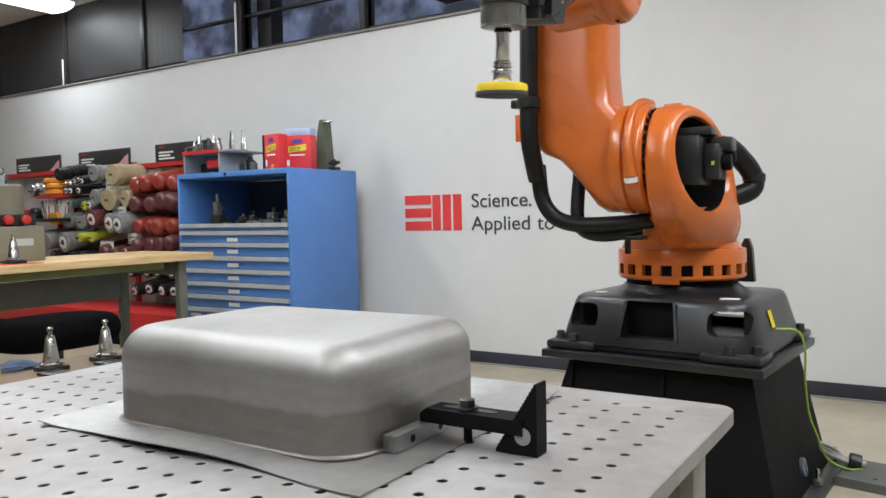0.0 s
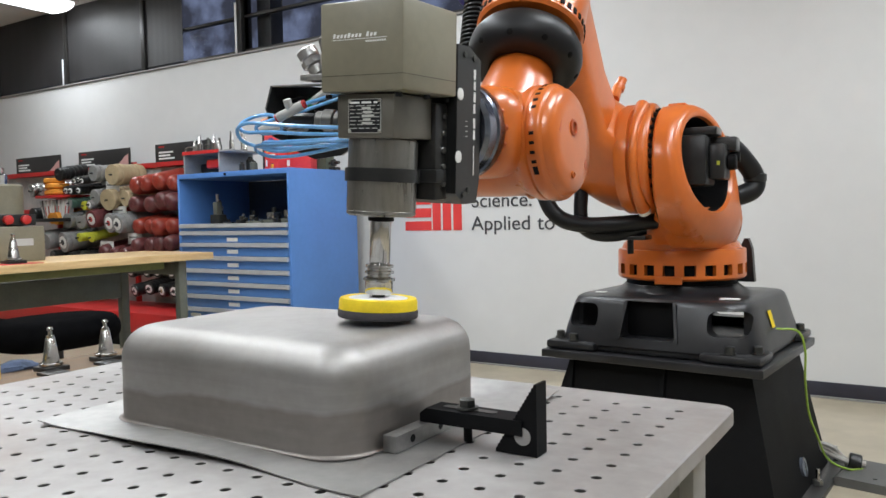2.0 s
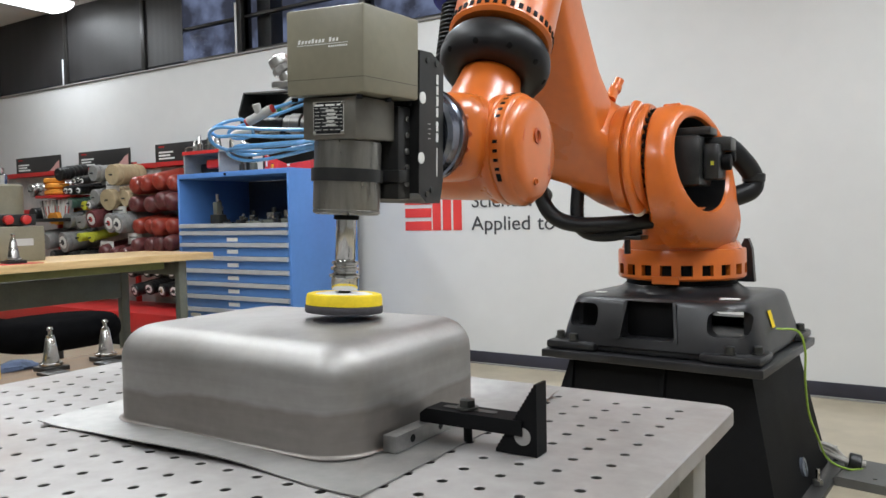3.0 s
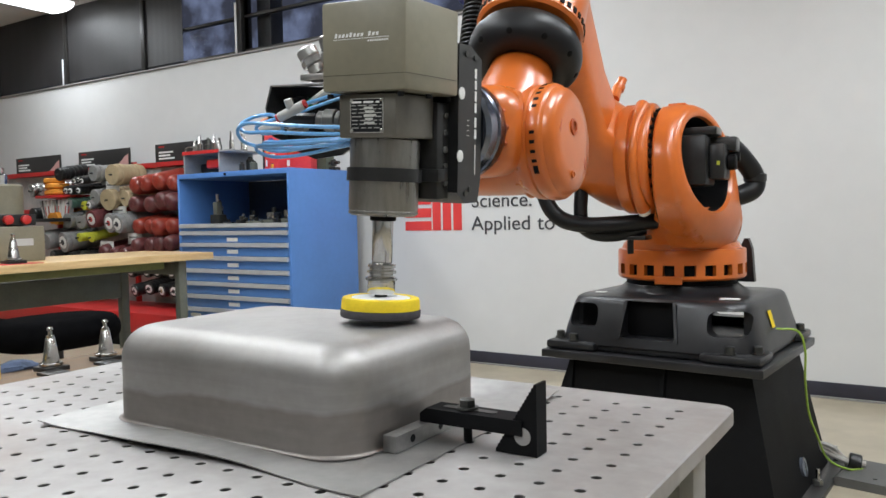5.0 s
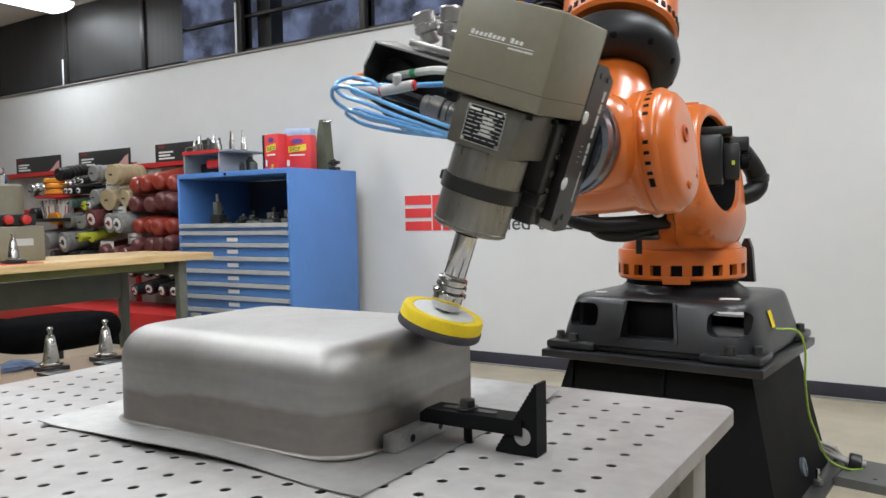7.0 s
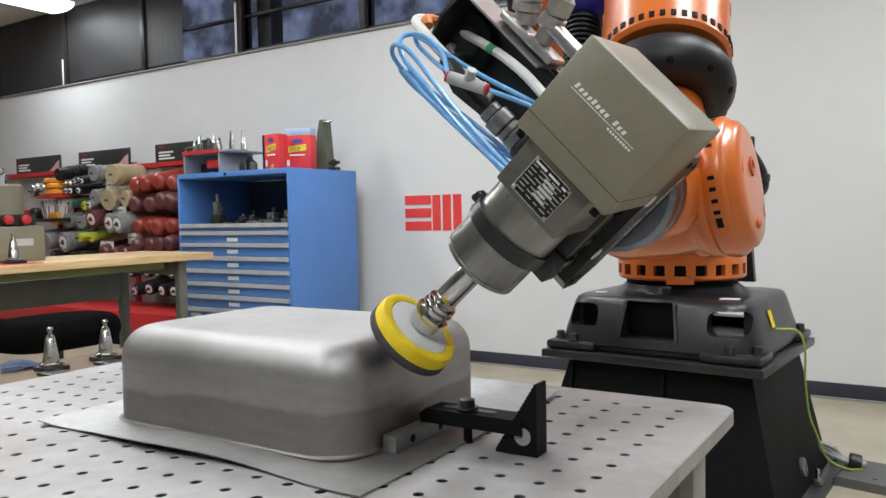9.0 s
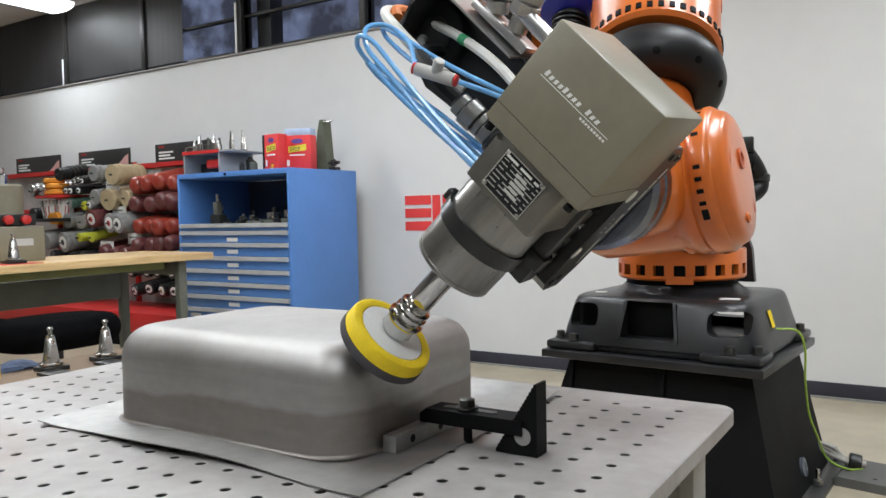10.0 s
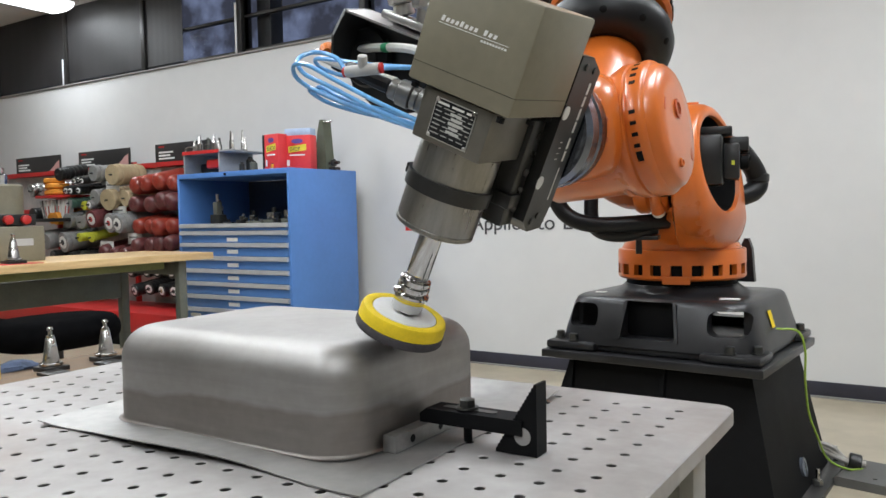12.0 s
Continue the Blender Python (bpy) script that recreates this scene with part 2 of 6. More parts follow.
def tube(bm, pts, r, seg=10, n=8, smooth=True, rr=None):
    """A hose of radius r along a smooth path; rr(s) may vary the radius."""
    path = smooth_path(pts, n) if smooth else [Vector(p) for p in pts]
    up = Vector((0.31, 0.17, 0.93))
    rings = []
    for i, p in enumerate(path):
        t = (path[min(i + 1, len(path) - 1)] - path[max(i - 1, 0)]).normalized()
        x = (up - t * up.dot(t)).normalized()
        up = x
        y = t.cross(x)
        ri = r * (rr(i / (len(path) - 1)) if rr else 1.0)
        rings.append([p + (x * math.cos(a) + y * math.sin(a)) * ri for a in (2 * math.pi * k / seg for k in range(seg))])
    return loft(bm, rings)


def prism(bm, outline, y0, y1, plane="xz", m=None):
    """Extrudes a 2D outline between two depths."""
    def at(u, v, w):
        p = Vector((u, w, v)) if plane == "xz" else (Vector((u, v, w)) if plane == "xy" else Vector((w, u, v)))
        return m @ p if m is not None else p
    return loft(bm, [[at(u, v, y0) for u, v in outline], [at(u, v, y1) for u, v in outline]])


def rrect(cx, cy, hx, hy, r, n=6):
    """A rectangle with rounded corners."""
    out = []
    for qx, qy, a0 in ((1, 1, 0), (-1, 1, 90), (-1, -1, 180), (1, -1, 270)):
        for i in range(n + 1):
            a = radians(a0 + 90 * i / n)
            out.append((cx + qx * (hx - r) + r * math.cos(a), cy + qy * (hy - r) + r * math.sin(a)))
    return out


def words(name, text, size, material, m, parent=None, sx=1.0, depth=0.002, label=""):
    """Lettering as a thin mesh, built with the built-in font."""
    cu = bpy.data.curves.new(name, "FONT")
    cu.body, cu.size, cu.extrude = text, size, depth
    tmp = bpy.data.objects.new("lettering_source", cu)
    scene.collection.objects.link(tmp)
    bpy.context.view_layer.update()
    me = bpy.data.meshes.new_from_object(tmp.evaluated_get(bpy.context.evaluated_depsgraph_get()))
    bpy.data.objects.remove(tmp)
    bpy.data.curves.remove(cu)
    for v in me.vertices:
        v.co.x *= sx
    me.materials.clear()
    me.materials.append(material)
    ob = new(name, me)
    if parent is not None:
        ob.parent = parent
    ob.matrix_basis = m
    if label:
        ob["label"] = label
    return ob


# ---- the room ----
SILL_Z = 2.50
X0, X1, Y0 = -11.5, 4.5, -4.5


def room():
    bm = B()
    box(bm, X0, X1, Y0, WALL_Y + 3, -0.12, 0.0)
    tagged(part("floor", bm, FLOORM, smooth=False), "polished tan concrete floor with faint stains", "floor", kind="structure")
    bm = B()
    box(bm, X0, X1, WALL_Y, WALL_Y + 0.2, 0.0, SILL_Z)
    tagged(part("wall_north", bm, WALLM, smooth=False), "light grey painted wall below a strip of windows", "wall", kind="structure")
    bm = B()
    box(bm, X0, X1, Y0, WALL_Y + 0.2, CEIL_Z, CEIL_Z + 0.12)
    tagged(part("ceiling", bm, CEILM, smooth=False), "white ceiling", "ceiling", kind="structure")
    # Unseen walls added to close the room; south one darkened for dimmer reflections.
    for n, b in (("wall_west", (X0 - 0.2, X0, Y0, WALL_Y + 0.2)), ("wall_east", (X1, X1 + 0.2, Y0, WALL_Y + 0.2)),
                 ("wall_south", (X0, X1, Y0 - 0.2, Y0))):
        bm = B()
        box(bm, *b, 0.0, CEIL_Z)
        tagged(part(n, bm, WALLM if n != "wall_south" else mat("dim_unseen_wall", (0.36, 0.36, 0.36), 0.6, vary=0.04, scale=0.8), smooth=False), "unseen plain grey wall added to close the room", "wall", kind="structure")
    bm = B()
    box(bm, X0, X1, WALL_Y - 0.008, WALL_Y - 0.0005, 0.012, 0.092, 0.002)
    tagged(part("baseboard", bm, BASEB), "dark navy rubber baseboard along the wall", "baseboard", kind="structure")
    bm = B()
    box(bm, X0, X1, WALL_Y - 0.016, WALL_Y - 0.0005, 0.0005, 0.011, 0.002)
    tagged(part("trim", bm, mat("grey_caulk", (0.30, 0.29, 0.28), 0.6)), "thin grey sealing strip at the wall's foot", "trim", kind="structure")
    bm = B()
    box(bm, X0, X1, WALL_Y - 0.02, WALL_Y + 0.1, SILL_Z + 0.001, SILL_Z + 0.018, 0.003)
    tagged(part("trim", bm, mat("sill_grey", (0.24, 0.23, 0.22), 0.5)), "grey metal sill under the windows", "trim", kind="structure")


room()
MULLIONS = [-10.35, -9.05, -7.70, -6.42, -5.10, -3.74, -2.40, -1.05, 0.30, 1.65, 3.0]


def windows():
    zt = CEIL_Z - 0.001
    z0 = SILL_Z + 0.02
    for i, (a, b) in enumerate(zip(MULLIONS, MULLIONS[1:])):
        w = thing("window_%d" % (i + 1), "dark-framed high window looking out on dusk trees", "window", kind="structure")
        for fx0, fx1, fz0, fz1 in ((a + 0.001, a + 0.03, z0, zt), (b - 0.03, b - 0.001, z0, zt), (a + 0.03, b - 0.03, z0, z0 + 0.035),
                                   (a + 0.03, b - 0.03, zt - 0.05, zt), (a + 0.03, b - 0.03, 2.83, 2.855)):
            bm = B()
            box(bm, fx0, fx1, WALL_Y + 0.05, WALL_Y + 0.10, fz0, fz1, 0.003)
            part("window_frame", bm, FRAMEM, w)
        for pz0, pz1 in ((z0 + 0.035, 2.83), (2.855, zt - 0.05)):
            bm = B()
            box(bm, a + 0.03, b - 0.03, WALL_Y + 0.07, WALL_Y + 0.076, pz0, pz1)
            p = part("pane", bm, GLASS, w, smooth=False)
            p.visible_shadow = False
        if b < -5.0:
            bm = B()
            n = 24
            cover = 1.0 if b < -6.0 else 0.42
            xs = [a + 0.035 + (b - a - 0.07) * cover * k / n for k in range(n + 1)]
            face = [(x, WALL_Y + 0.030 + 0.0008 * math.sin(k * 1.7)) for k, x in enumerate(xs)]
            prism(bm, face + [(x, y + 0.003) for x, y in reversed(face)], z0 + 0.03, zt - 0.03, "xy")
            part("blind", bm, BLINDM, w, "dark drawn roller blind")
    for x in MULLIONS:
        bm = B()
        box(bm, x - 0.03, x + 0.03, WALL_Y + 0.01, WALL_Y + 0.14, z0 - 0.001, CEIL_Z - 0.0015, 0.004)
        tagged(part("trim", bm, FRAMEM), "dark vertical window post", "window post", kind="structure")
    bm = B()
    box(bm, -5.01, -4.85, WALL_Y + 0.145, WALL_Y + 0.30, z0 - 0.001, CEIL_Z + 0.12, 0.004)
    tagged(part("trim", bm, FRAMEM), "wide dark post outside the window", "window post", kind="structure")
    for x, s in ((-7.74, 0.5), (-5.13, 1.0)):
        bm = B()
        box(bm, x - 0.011, x + 0.011, WALL_Y + 0.001, WALL_Y + 0.009, z0, z0 + 0.34 * s + 0.1, 0.002)
        tagged(part("trim", bm, mat("bright_strip", (0.8, 0.82, 0.84), 0.25, vary=0.03)), "glossy white strip on the window post", "trim", kind="structure")
    bm = B()
    box(bm, X0 - 3, X1 + 3, WALL_Y + 2.4, WALL_Y + 2.45, 1.0, 7.0)
    tagged(part("backdrop", bm, OUTSIDE, smooth=False), "dim blue dusk with tree shapes outside", "backdrop", kind="structure")
    bm = B()
    box(bm, X0, X1, WALL_Y + 0.02, WALL_Y + 0.2, CEIL_Z + 0.125, CEIL_Z + 0.3)
    tagged(part("trim", bm, FRAMEM, smooth=False), "dark lintel over the windows", "trim", kind="structure")


windows()


def ceiling_light(x, y, rz):
    t = thing("ceiling_light", "white fluorescent strip light with a glowing diffuser", "ceiling light", pose(x, y, CEIL_Z - 0.002, 0, 0, rz), group="ceiling lights")
    bm = B()
    box(bm, -0.68, 0.68, -0.25, 0.25, -0.06, 0.0, 0.01)
    part("housing", bm, CEILM, t)
    bm = B()
    prism(bm, oval(0, -0.065, 0.22, 0.06, 24, 2.6), -0.64, 0.64, "yz")
    part("diffuser", bm, DIFFUSER, t)


for lx, ly, lr in LAMPS:
    ceiling_light(lx, ly, lr)


def wall_sign():
    t = thing("wall_sign", "red block emblem with dark grey slogan lettering on the wall", "wall sign", pose(0, WALL_Y - 0.001, 0))
    w, h, x, z = 0.235, 0.262, -3.36, 0.962
    # emblem as plain bars, three lying and three standing
    for v in (0.0, 0.37, 0.74):
        bm = B()
        prism(bm, [(x + u, z + h * q) for u, q in ((0, v), (w, v), (w, v + .26), (0, v + .26))], -0.004, 0.0)
        part("red_block", bm, LOGORED, t, smooth=False)
    for u in (0.0, 0.36, 0.72):
        bm = B()
        prism(bm, [(x + w + .012 + .25 * q, z + h * v) for q, v in ((u, 0), (u + .28, 0), (u + .28, 1), (u, 1))], -0.004, 0.0)
        part("red_block", bm, LOGORED, t, smooth=False)
    words("lettering", "Science.", 0.142, INK, pose(-2.782, -0.002, 1.125, 90), t, 1.06)
    x = -2.782
    for word in ("Applied", "to", "L"):
        ob = words("lettering", word, 0.142, INK, pose(x, -0.002, 0.963, 90), t, 1.075)
        x += max(v.co.x for v in ob.data.vertices) + 0.055


wall_sign()

# ---- the tooling table ----
TZ = 0.762
PITCH_X, PITCH_Y = 0.0517, 0.0501
HOLE0 = Vector((-0.333, 1.210))
HOLE_TURN = radians(-0.32)


def tooling_table():
    t = thing("tooling_table", "grey steel tooling table with a grid of bored holes", "table")
    cx, cy = HOLE0
    ca, sa = math.cos(HOLE_TURN), math.sin(HOLE_TURN)

    def at(u, v, z):
        return Vector((cx + u * ca - v * sa, cy + u * sa + v * ca, z))
    nx, ny, seg, rh, th = 23, 22, 12, 0.0068, 0.025
    bm = B()
    hx, hy = PITCH_X / 2, PITCH_Y / 2
    corner = {}

    def cv(i, j):
        if (i, j) not in corner:
            corner[i, j] = bm.verts.new(at(-i * PITCH_X + hx, -j * PITCH_Y + hy, TZ))
        return corner[i, j]
    mids = {}

    def sq(i, j, k):
        """Twelve points round a square cell: corners and thirds of the sides."""
        table = [(1, 1 / 3), None, (1 / 3, 1), (-1 / 3, 1), None, (-1, 1 / 3), (-1, -1 / 3), None, (-1 / 3, -1), (1 / 3, -1), None, (1, -1 / 3)]
        if k == 1:
            return cv(i, j)
        if k == 4:
            return cv(i + 1, j)
        if k == 7:
            return cv(i + 1, j + 1)
        if k == 10:
            return cv(i, j + 1)
        u, v = table[k]
        key = (round((-i * 2 + u) * 3), round((-j * 2 + v) * 3))
        if key not in mids:
            mids[key] = bm.verts.new(at(-i * PITCH_X + u * hx, -j * PITCH_Y + v * hy, TZ))
        return mids[key]
    angs = [math.atan2(v, u) for u, v in ((1, 1 / 3), (1, 1), (1 / 3, 1), (-1 / 3, 1), (-1, 1), (-1, 1 / 3), (-1, -1 / 3), (-1, -1), (-1 / 3, -1), (1 / 3, -1), (1, -1), (1, -1 / 3))]
    for i in range(nx):
        for j in range(ny):
            outer = [sq(i, j, k) for k in range(12)]
            rings = []
            for r, z in ((rh + 0.0012, TZ), (rh, TZ - 0.0012), (rh, TZ - th)):
                rings.append([bm.verts.new(at(-i * PITCH_X + r * math.cos(a), -j * PITCH_Y + r * math.sin(a), z)) for a in angs])
            for a, b in ((outer, rings[0]), (rings[0], rings[1]), (rings[1], rings[2])):
                for k in range(12):
                    l = (k + 1) % 12
                    fc = bm.faces.new((a[k], a[l], b[l], b[k]))
                    fc.material_index = 1 if a is rings[1] else 0
    # margin outside the grid, with rounded corners and the slab's edge
    ux0, ux1 = -(nx - 1) * PITCH_X - hx, hx
    vy0, vy1 = -(ny - 1) * PITCH_Y - hy, hy
    e = 0.047
    def border(off, z):
        return [at(u, v, z) for u, v in rrect((ux0 + ux1) / 2, (vy0 + vy1) / 2, (ux1 - ux0) / 2 + off, (vy1 - vy0) / 2 + off, 0.03, 6)]
    inner = [at(u, v, TZ) for u, v in rrect((ux0 + ux1) / 2, (vy0 + vy1) / 2, (ux1 - ux0) / 2, (vy1 - vy0) / 2, 0.0005, 6)]
    loft(bm, [inner, border(e - 0.002, TZ), border(e, TZ - 0.002), border(e, TZ - th + 0.001), border(e - 0.001, TZ - th), [p - Vector((0, 0, th)) for p in inner]], cap=False)
    top = part("tabletop", bm, TABLEM, t, "worn grey steel plate bored with a grid of holes")
    # Bore walls get a darker colour that paints in the holes' shade.
    top.data.materials.append(mat("shaded_bore", (0.075, 0.072, 0.068), 0.4, metal=0.6, vary=0.1))
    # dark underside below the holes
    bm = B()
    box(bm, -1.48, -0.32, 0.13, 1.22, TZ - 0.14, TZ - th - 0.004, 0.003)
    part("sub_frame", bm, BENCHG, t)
    paint = mat("grey_leg_paint", (0.40, 0.40, 0.38), 0.5, vary=0.08)
    for x0, x1, y0, y1 in ((-0.345, -0.318, 0.16, 1.20), (-1.50, -1.482, 0.16, 1.20), (-1.46, -0.36, 1.205, 1.23), (-1.46, -0.36, 0.10, 0.128)):
        bm = B()
        box(bm, x0, x1, y0, y1, TZ - 0.10, TZ - th - 0.001, 0.003)
        part("apron", bm, paint, t)
    for x in (-1.45, -0.335):
        for y in (0.16, 1.20):
            bm = B()
            box(bm, x - 0.037, x + 0.037, y - 0.037, y + 0.037, 0.012, TZ - th - 0.0015, 0.006)
            part("leg", bm, paint, t)
            bm = B()
            box(bm, x - 0.05, x + 0.05, y - 0.05, y + 0.05, 0.0, 0.011, 0.003)
            part("foot_plate", bm, paint, t)


tooling_table()

# ---- the pan and its flange sheet ----
PX0, PX1, PY0, PY1, PH = -1.112, -0.620, 0.735, 1.098, 0.151


def steel_pan():
    t = thing("pressed_steel_pan", "upturned deep-drawn steel pan with rounded corners on the table", "metal pan")
    cx, cy, hx, hy = (PX0 + PX1) / 2, (PY0 + PY1) / 2, (PX1 - PX0) / 2, (PY1 - PY0) / 2
    zb, zt, rt = TZ + 0.005, TZ + PH, 0.048
    rings = []

    def ring(off, z, rc):
        return [Vector((x, y, z)) for x, y in rrect(cx, cy, hx + off, hy + off, rc, 10)]
    for k in range(5):
        a = radians(90 * k / 4)
        rings.append(ring(0.005 * (1 - math.sin(a)), zb + 0.005 * (1 - math.cos(a)), 0.066))
    draft = 0.001
    for k in range(1, 8):
        s = k / 8
        rings.append(ring(-draft * s, zb + 0.01 + (zt - rt - zb - 0.01) * s, 0.066 - 0.004 * s))
    for k in range(0, 10):
        a = radians(90 * k / 9)
        rings.append(ring(-draft - rt * (1 - math.cos(a)), zt - rt + rt * math.sin(a), max(0.010, 0.062 - rt * (1 - math.cos(a)) * 0.8)))
    top = rings[-1]
    mid = Vector((cx, cy, zt + 0.003))
    for s in (0.8, 0.6, 0.4, 0.2, 0.05):
        rings.append([mid + (p - mid) * s + Vector((0, 0, 0.003 * (1 - s * s) * 0.5)) for p in top])
    for r in rings:
        for p in r:
            n = noise.noise(p * 7.0) * 0.0012 + noise.noise(p * 19.0) * 0.0003
            p.z += n if p.z > zt - 0.02 else 0
            p.x += n * 0.8
            p.y += n * 0.8
            # shallow dent on the crown
            d2 = ((p.x + 0.985) ** 2 + (p.y - 0.93) ** 2) / 0.0022
            if p.z > zt - 0.015:
                p.z -= 0.004 * math.exp(-d2)
    bm = B()
    loft(bm, rings)
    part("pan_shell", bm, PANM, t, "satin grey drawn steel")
    # the flange: one wavy sheet with a free outline
    bm = B()
    sx0, sx1, sy0, sy1 = -1.185, -0.540, 0.664, 1.215
    nu, nv = 48, 40
    def edge_wave(u, v):
        x = sx0 + (sx1 - sx0) * u
        y = sy0 + (sy1 - sy0) * v
        if v < 0.5:
            y += (0.012 * math.sin(u * 9.0 + 1.0) + 0.008 * math.sin(u * 4.0)) * (1 - 2 * v) ** 2 * math.sin(math.pi * u)
        lift = 0.0015
        lift += 0.010 * max(0.0, 1 - v * 5) * (0.5 + 0.5 * math.sin(u * 7.5 - 1.9)) * math.sin(math.pi * min(1, u * 1.02))
        lift += 0.012 * max(0.0, v - 0.86) / 0.14 * (0.35 + 0.65 * math.sin(u * 5.0 + 0.6) ** 2)
        lift += 0.004 * max(0.0, 0.10 - u) / 0.10
        return Vector((x, y, TZ + lift))
    g = [[edge_wave(i / nu, j / nv) for i in range(nu + 1)] for j in range(nv + 1)]
    top = [[bm.verts.new(p + Vector((0, 0, 0.0016))) for p in row] for row in g]
    bot = [[bm.verts.new(p) for p in row] for row in g]
    for j in range(nv):
        for i in range(nu):
            bm.faces.new((top[j][i], top[j][i + 1], top[j + 1][i + 1], top[j + 1][i]))
            bm.faces.new((bot[j][i], bot[j + 1][i], bot[j + 1][i + 1], bot[j][i + 1]))
    for i in range(nu):
        bm.faces.new((top[0][i], bot[0][i], bot[0][i + 1], top[0][i + 1]))
        bm.faces.new((top[nv][i], top[nv][i + 1], bot[nv][i + 1], bot[nv][i]))
    for j in range(nv):
        bm.faces.new((top[j][0], top[j + 1][0], bot[j + 1][0], bot[j][0]))
        bm.faces.new((top[j][nu], bot[j][nu], bot[j + 1][nu], top[j + 1][nu]))
    part("flange_sheet", bm, SHEETM, t, "wavy thin sheet flange round the pan's foot")


steel_pan()


def clamp_set():
    z = TZ + 0.0035
    t = thing("clamp_bar", "square steel bar pinning the pan's flange", "clamp bar")
    bm = B()
    box(bm, -0.6135, -0.5915, 0.806, 0.965, z, z + 0.023, 0.0012)
    part("bar", bm, BARM, t, "scuffed grey steel")
    for y in (0.845, 0.915):
        bm = B()
        lathe(bm, [(0.0055, 0), (0.0055, 0.0006)], axis_m((-0.5916, y, z + 0.0115), (1, 0, 0)), 16)
        part("bolt_hole", bm, BLACKP, t)
    t = thing("strap_clamp", "black slotted strap clamp with a hex bolt", "clamp")
    zs = TZ + 0.0268
    bm = B()
    prism(bm, [(-0.606, zs), (-0.447, zs), (-0.447, zs + 0.020), (-0.596, zs + 0.020), (-0.606, zs + 0.012)], 0.884, 0.926)
    part("strap", bm, BLACKP, t, bevel=0.001)
    bm = B()
    prism(bm, rrect(-0.536, 0.905, 0.042, 0.0065, 0.006, 5), zs + 0.0202, zs + 0.0212, "xy")
    part("slot", bm, DKMETAL, t)
    bm = B()
    cyl(bm, (-0.540, 0.905, TZ + 0.001), (0, 0, 1), 0.0062, 0.0255, 16)
    part("bolt_shank", bm, BLACKP, t)
    bm = B()
    lathe(bm, [(0.0155, 0), (0.0155, 0.003), (0.012, 0.0035)], axis_m((-0.540, 0.905, zs + 0.0215), (0, 0, 1)), 24)
    part("washer", bm, DKMETAL, t)
    bm = B()
    lathe(bm, [(0.0115, 0), (0.0118, 0.001), (0.0118, 0.009), (0.0095, 0.0105)], axis_m((-0.540, 0.905, zs + 0.025), (0, 0, 1)), 6)
    part("bolt_head", bm, DKMETAL, t)
    t = thing("step_block", "black serrated triangular step block", "step block")
    x0, x1, zb, zt = -0.487, -0.4265, TZ + 0.0008, TZ + 0.096
    out = [(x1, zb), (x1, zt)]
    n = 17
    for k in range(n):
        s0, s1 = k / n, (k + 1) / n
        ax, az = x1 - 0.004 + (x0 - x1 + 0.004) * s0, zt + (zb + 0.006 - zt) * s0
        bx, bz = x1 - 0.004 + (x0 - x1 + 0.004) * s1, zt + (zb + 0.006 - zt) * s1
        out += [(ax, az), (ax - 0.0005, bz), (bx, bz)]
    out += [(x0, zb)]
    bm = B()
    prism(bm, out, 0.888, 0.918)
    part("block", bm, BLACKP, t, smooth=False)
    bm = B()
    lathe(bm, [(0.0118, 0), (0.0118, 0.0008)], axis_m((-0.447, 0.8878, TZ + 0.026), (0, -1, 0)), 24)
    part("bore", bm, TABLEM, t, "round hole showing the table behind")


clamp_set()
# ---- tool cabinet ----
CX1, CX0, CYF, CYB, CZT = -3.70, -4.858, 3.880, 4.61, 1.423


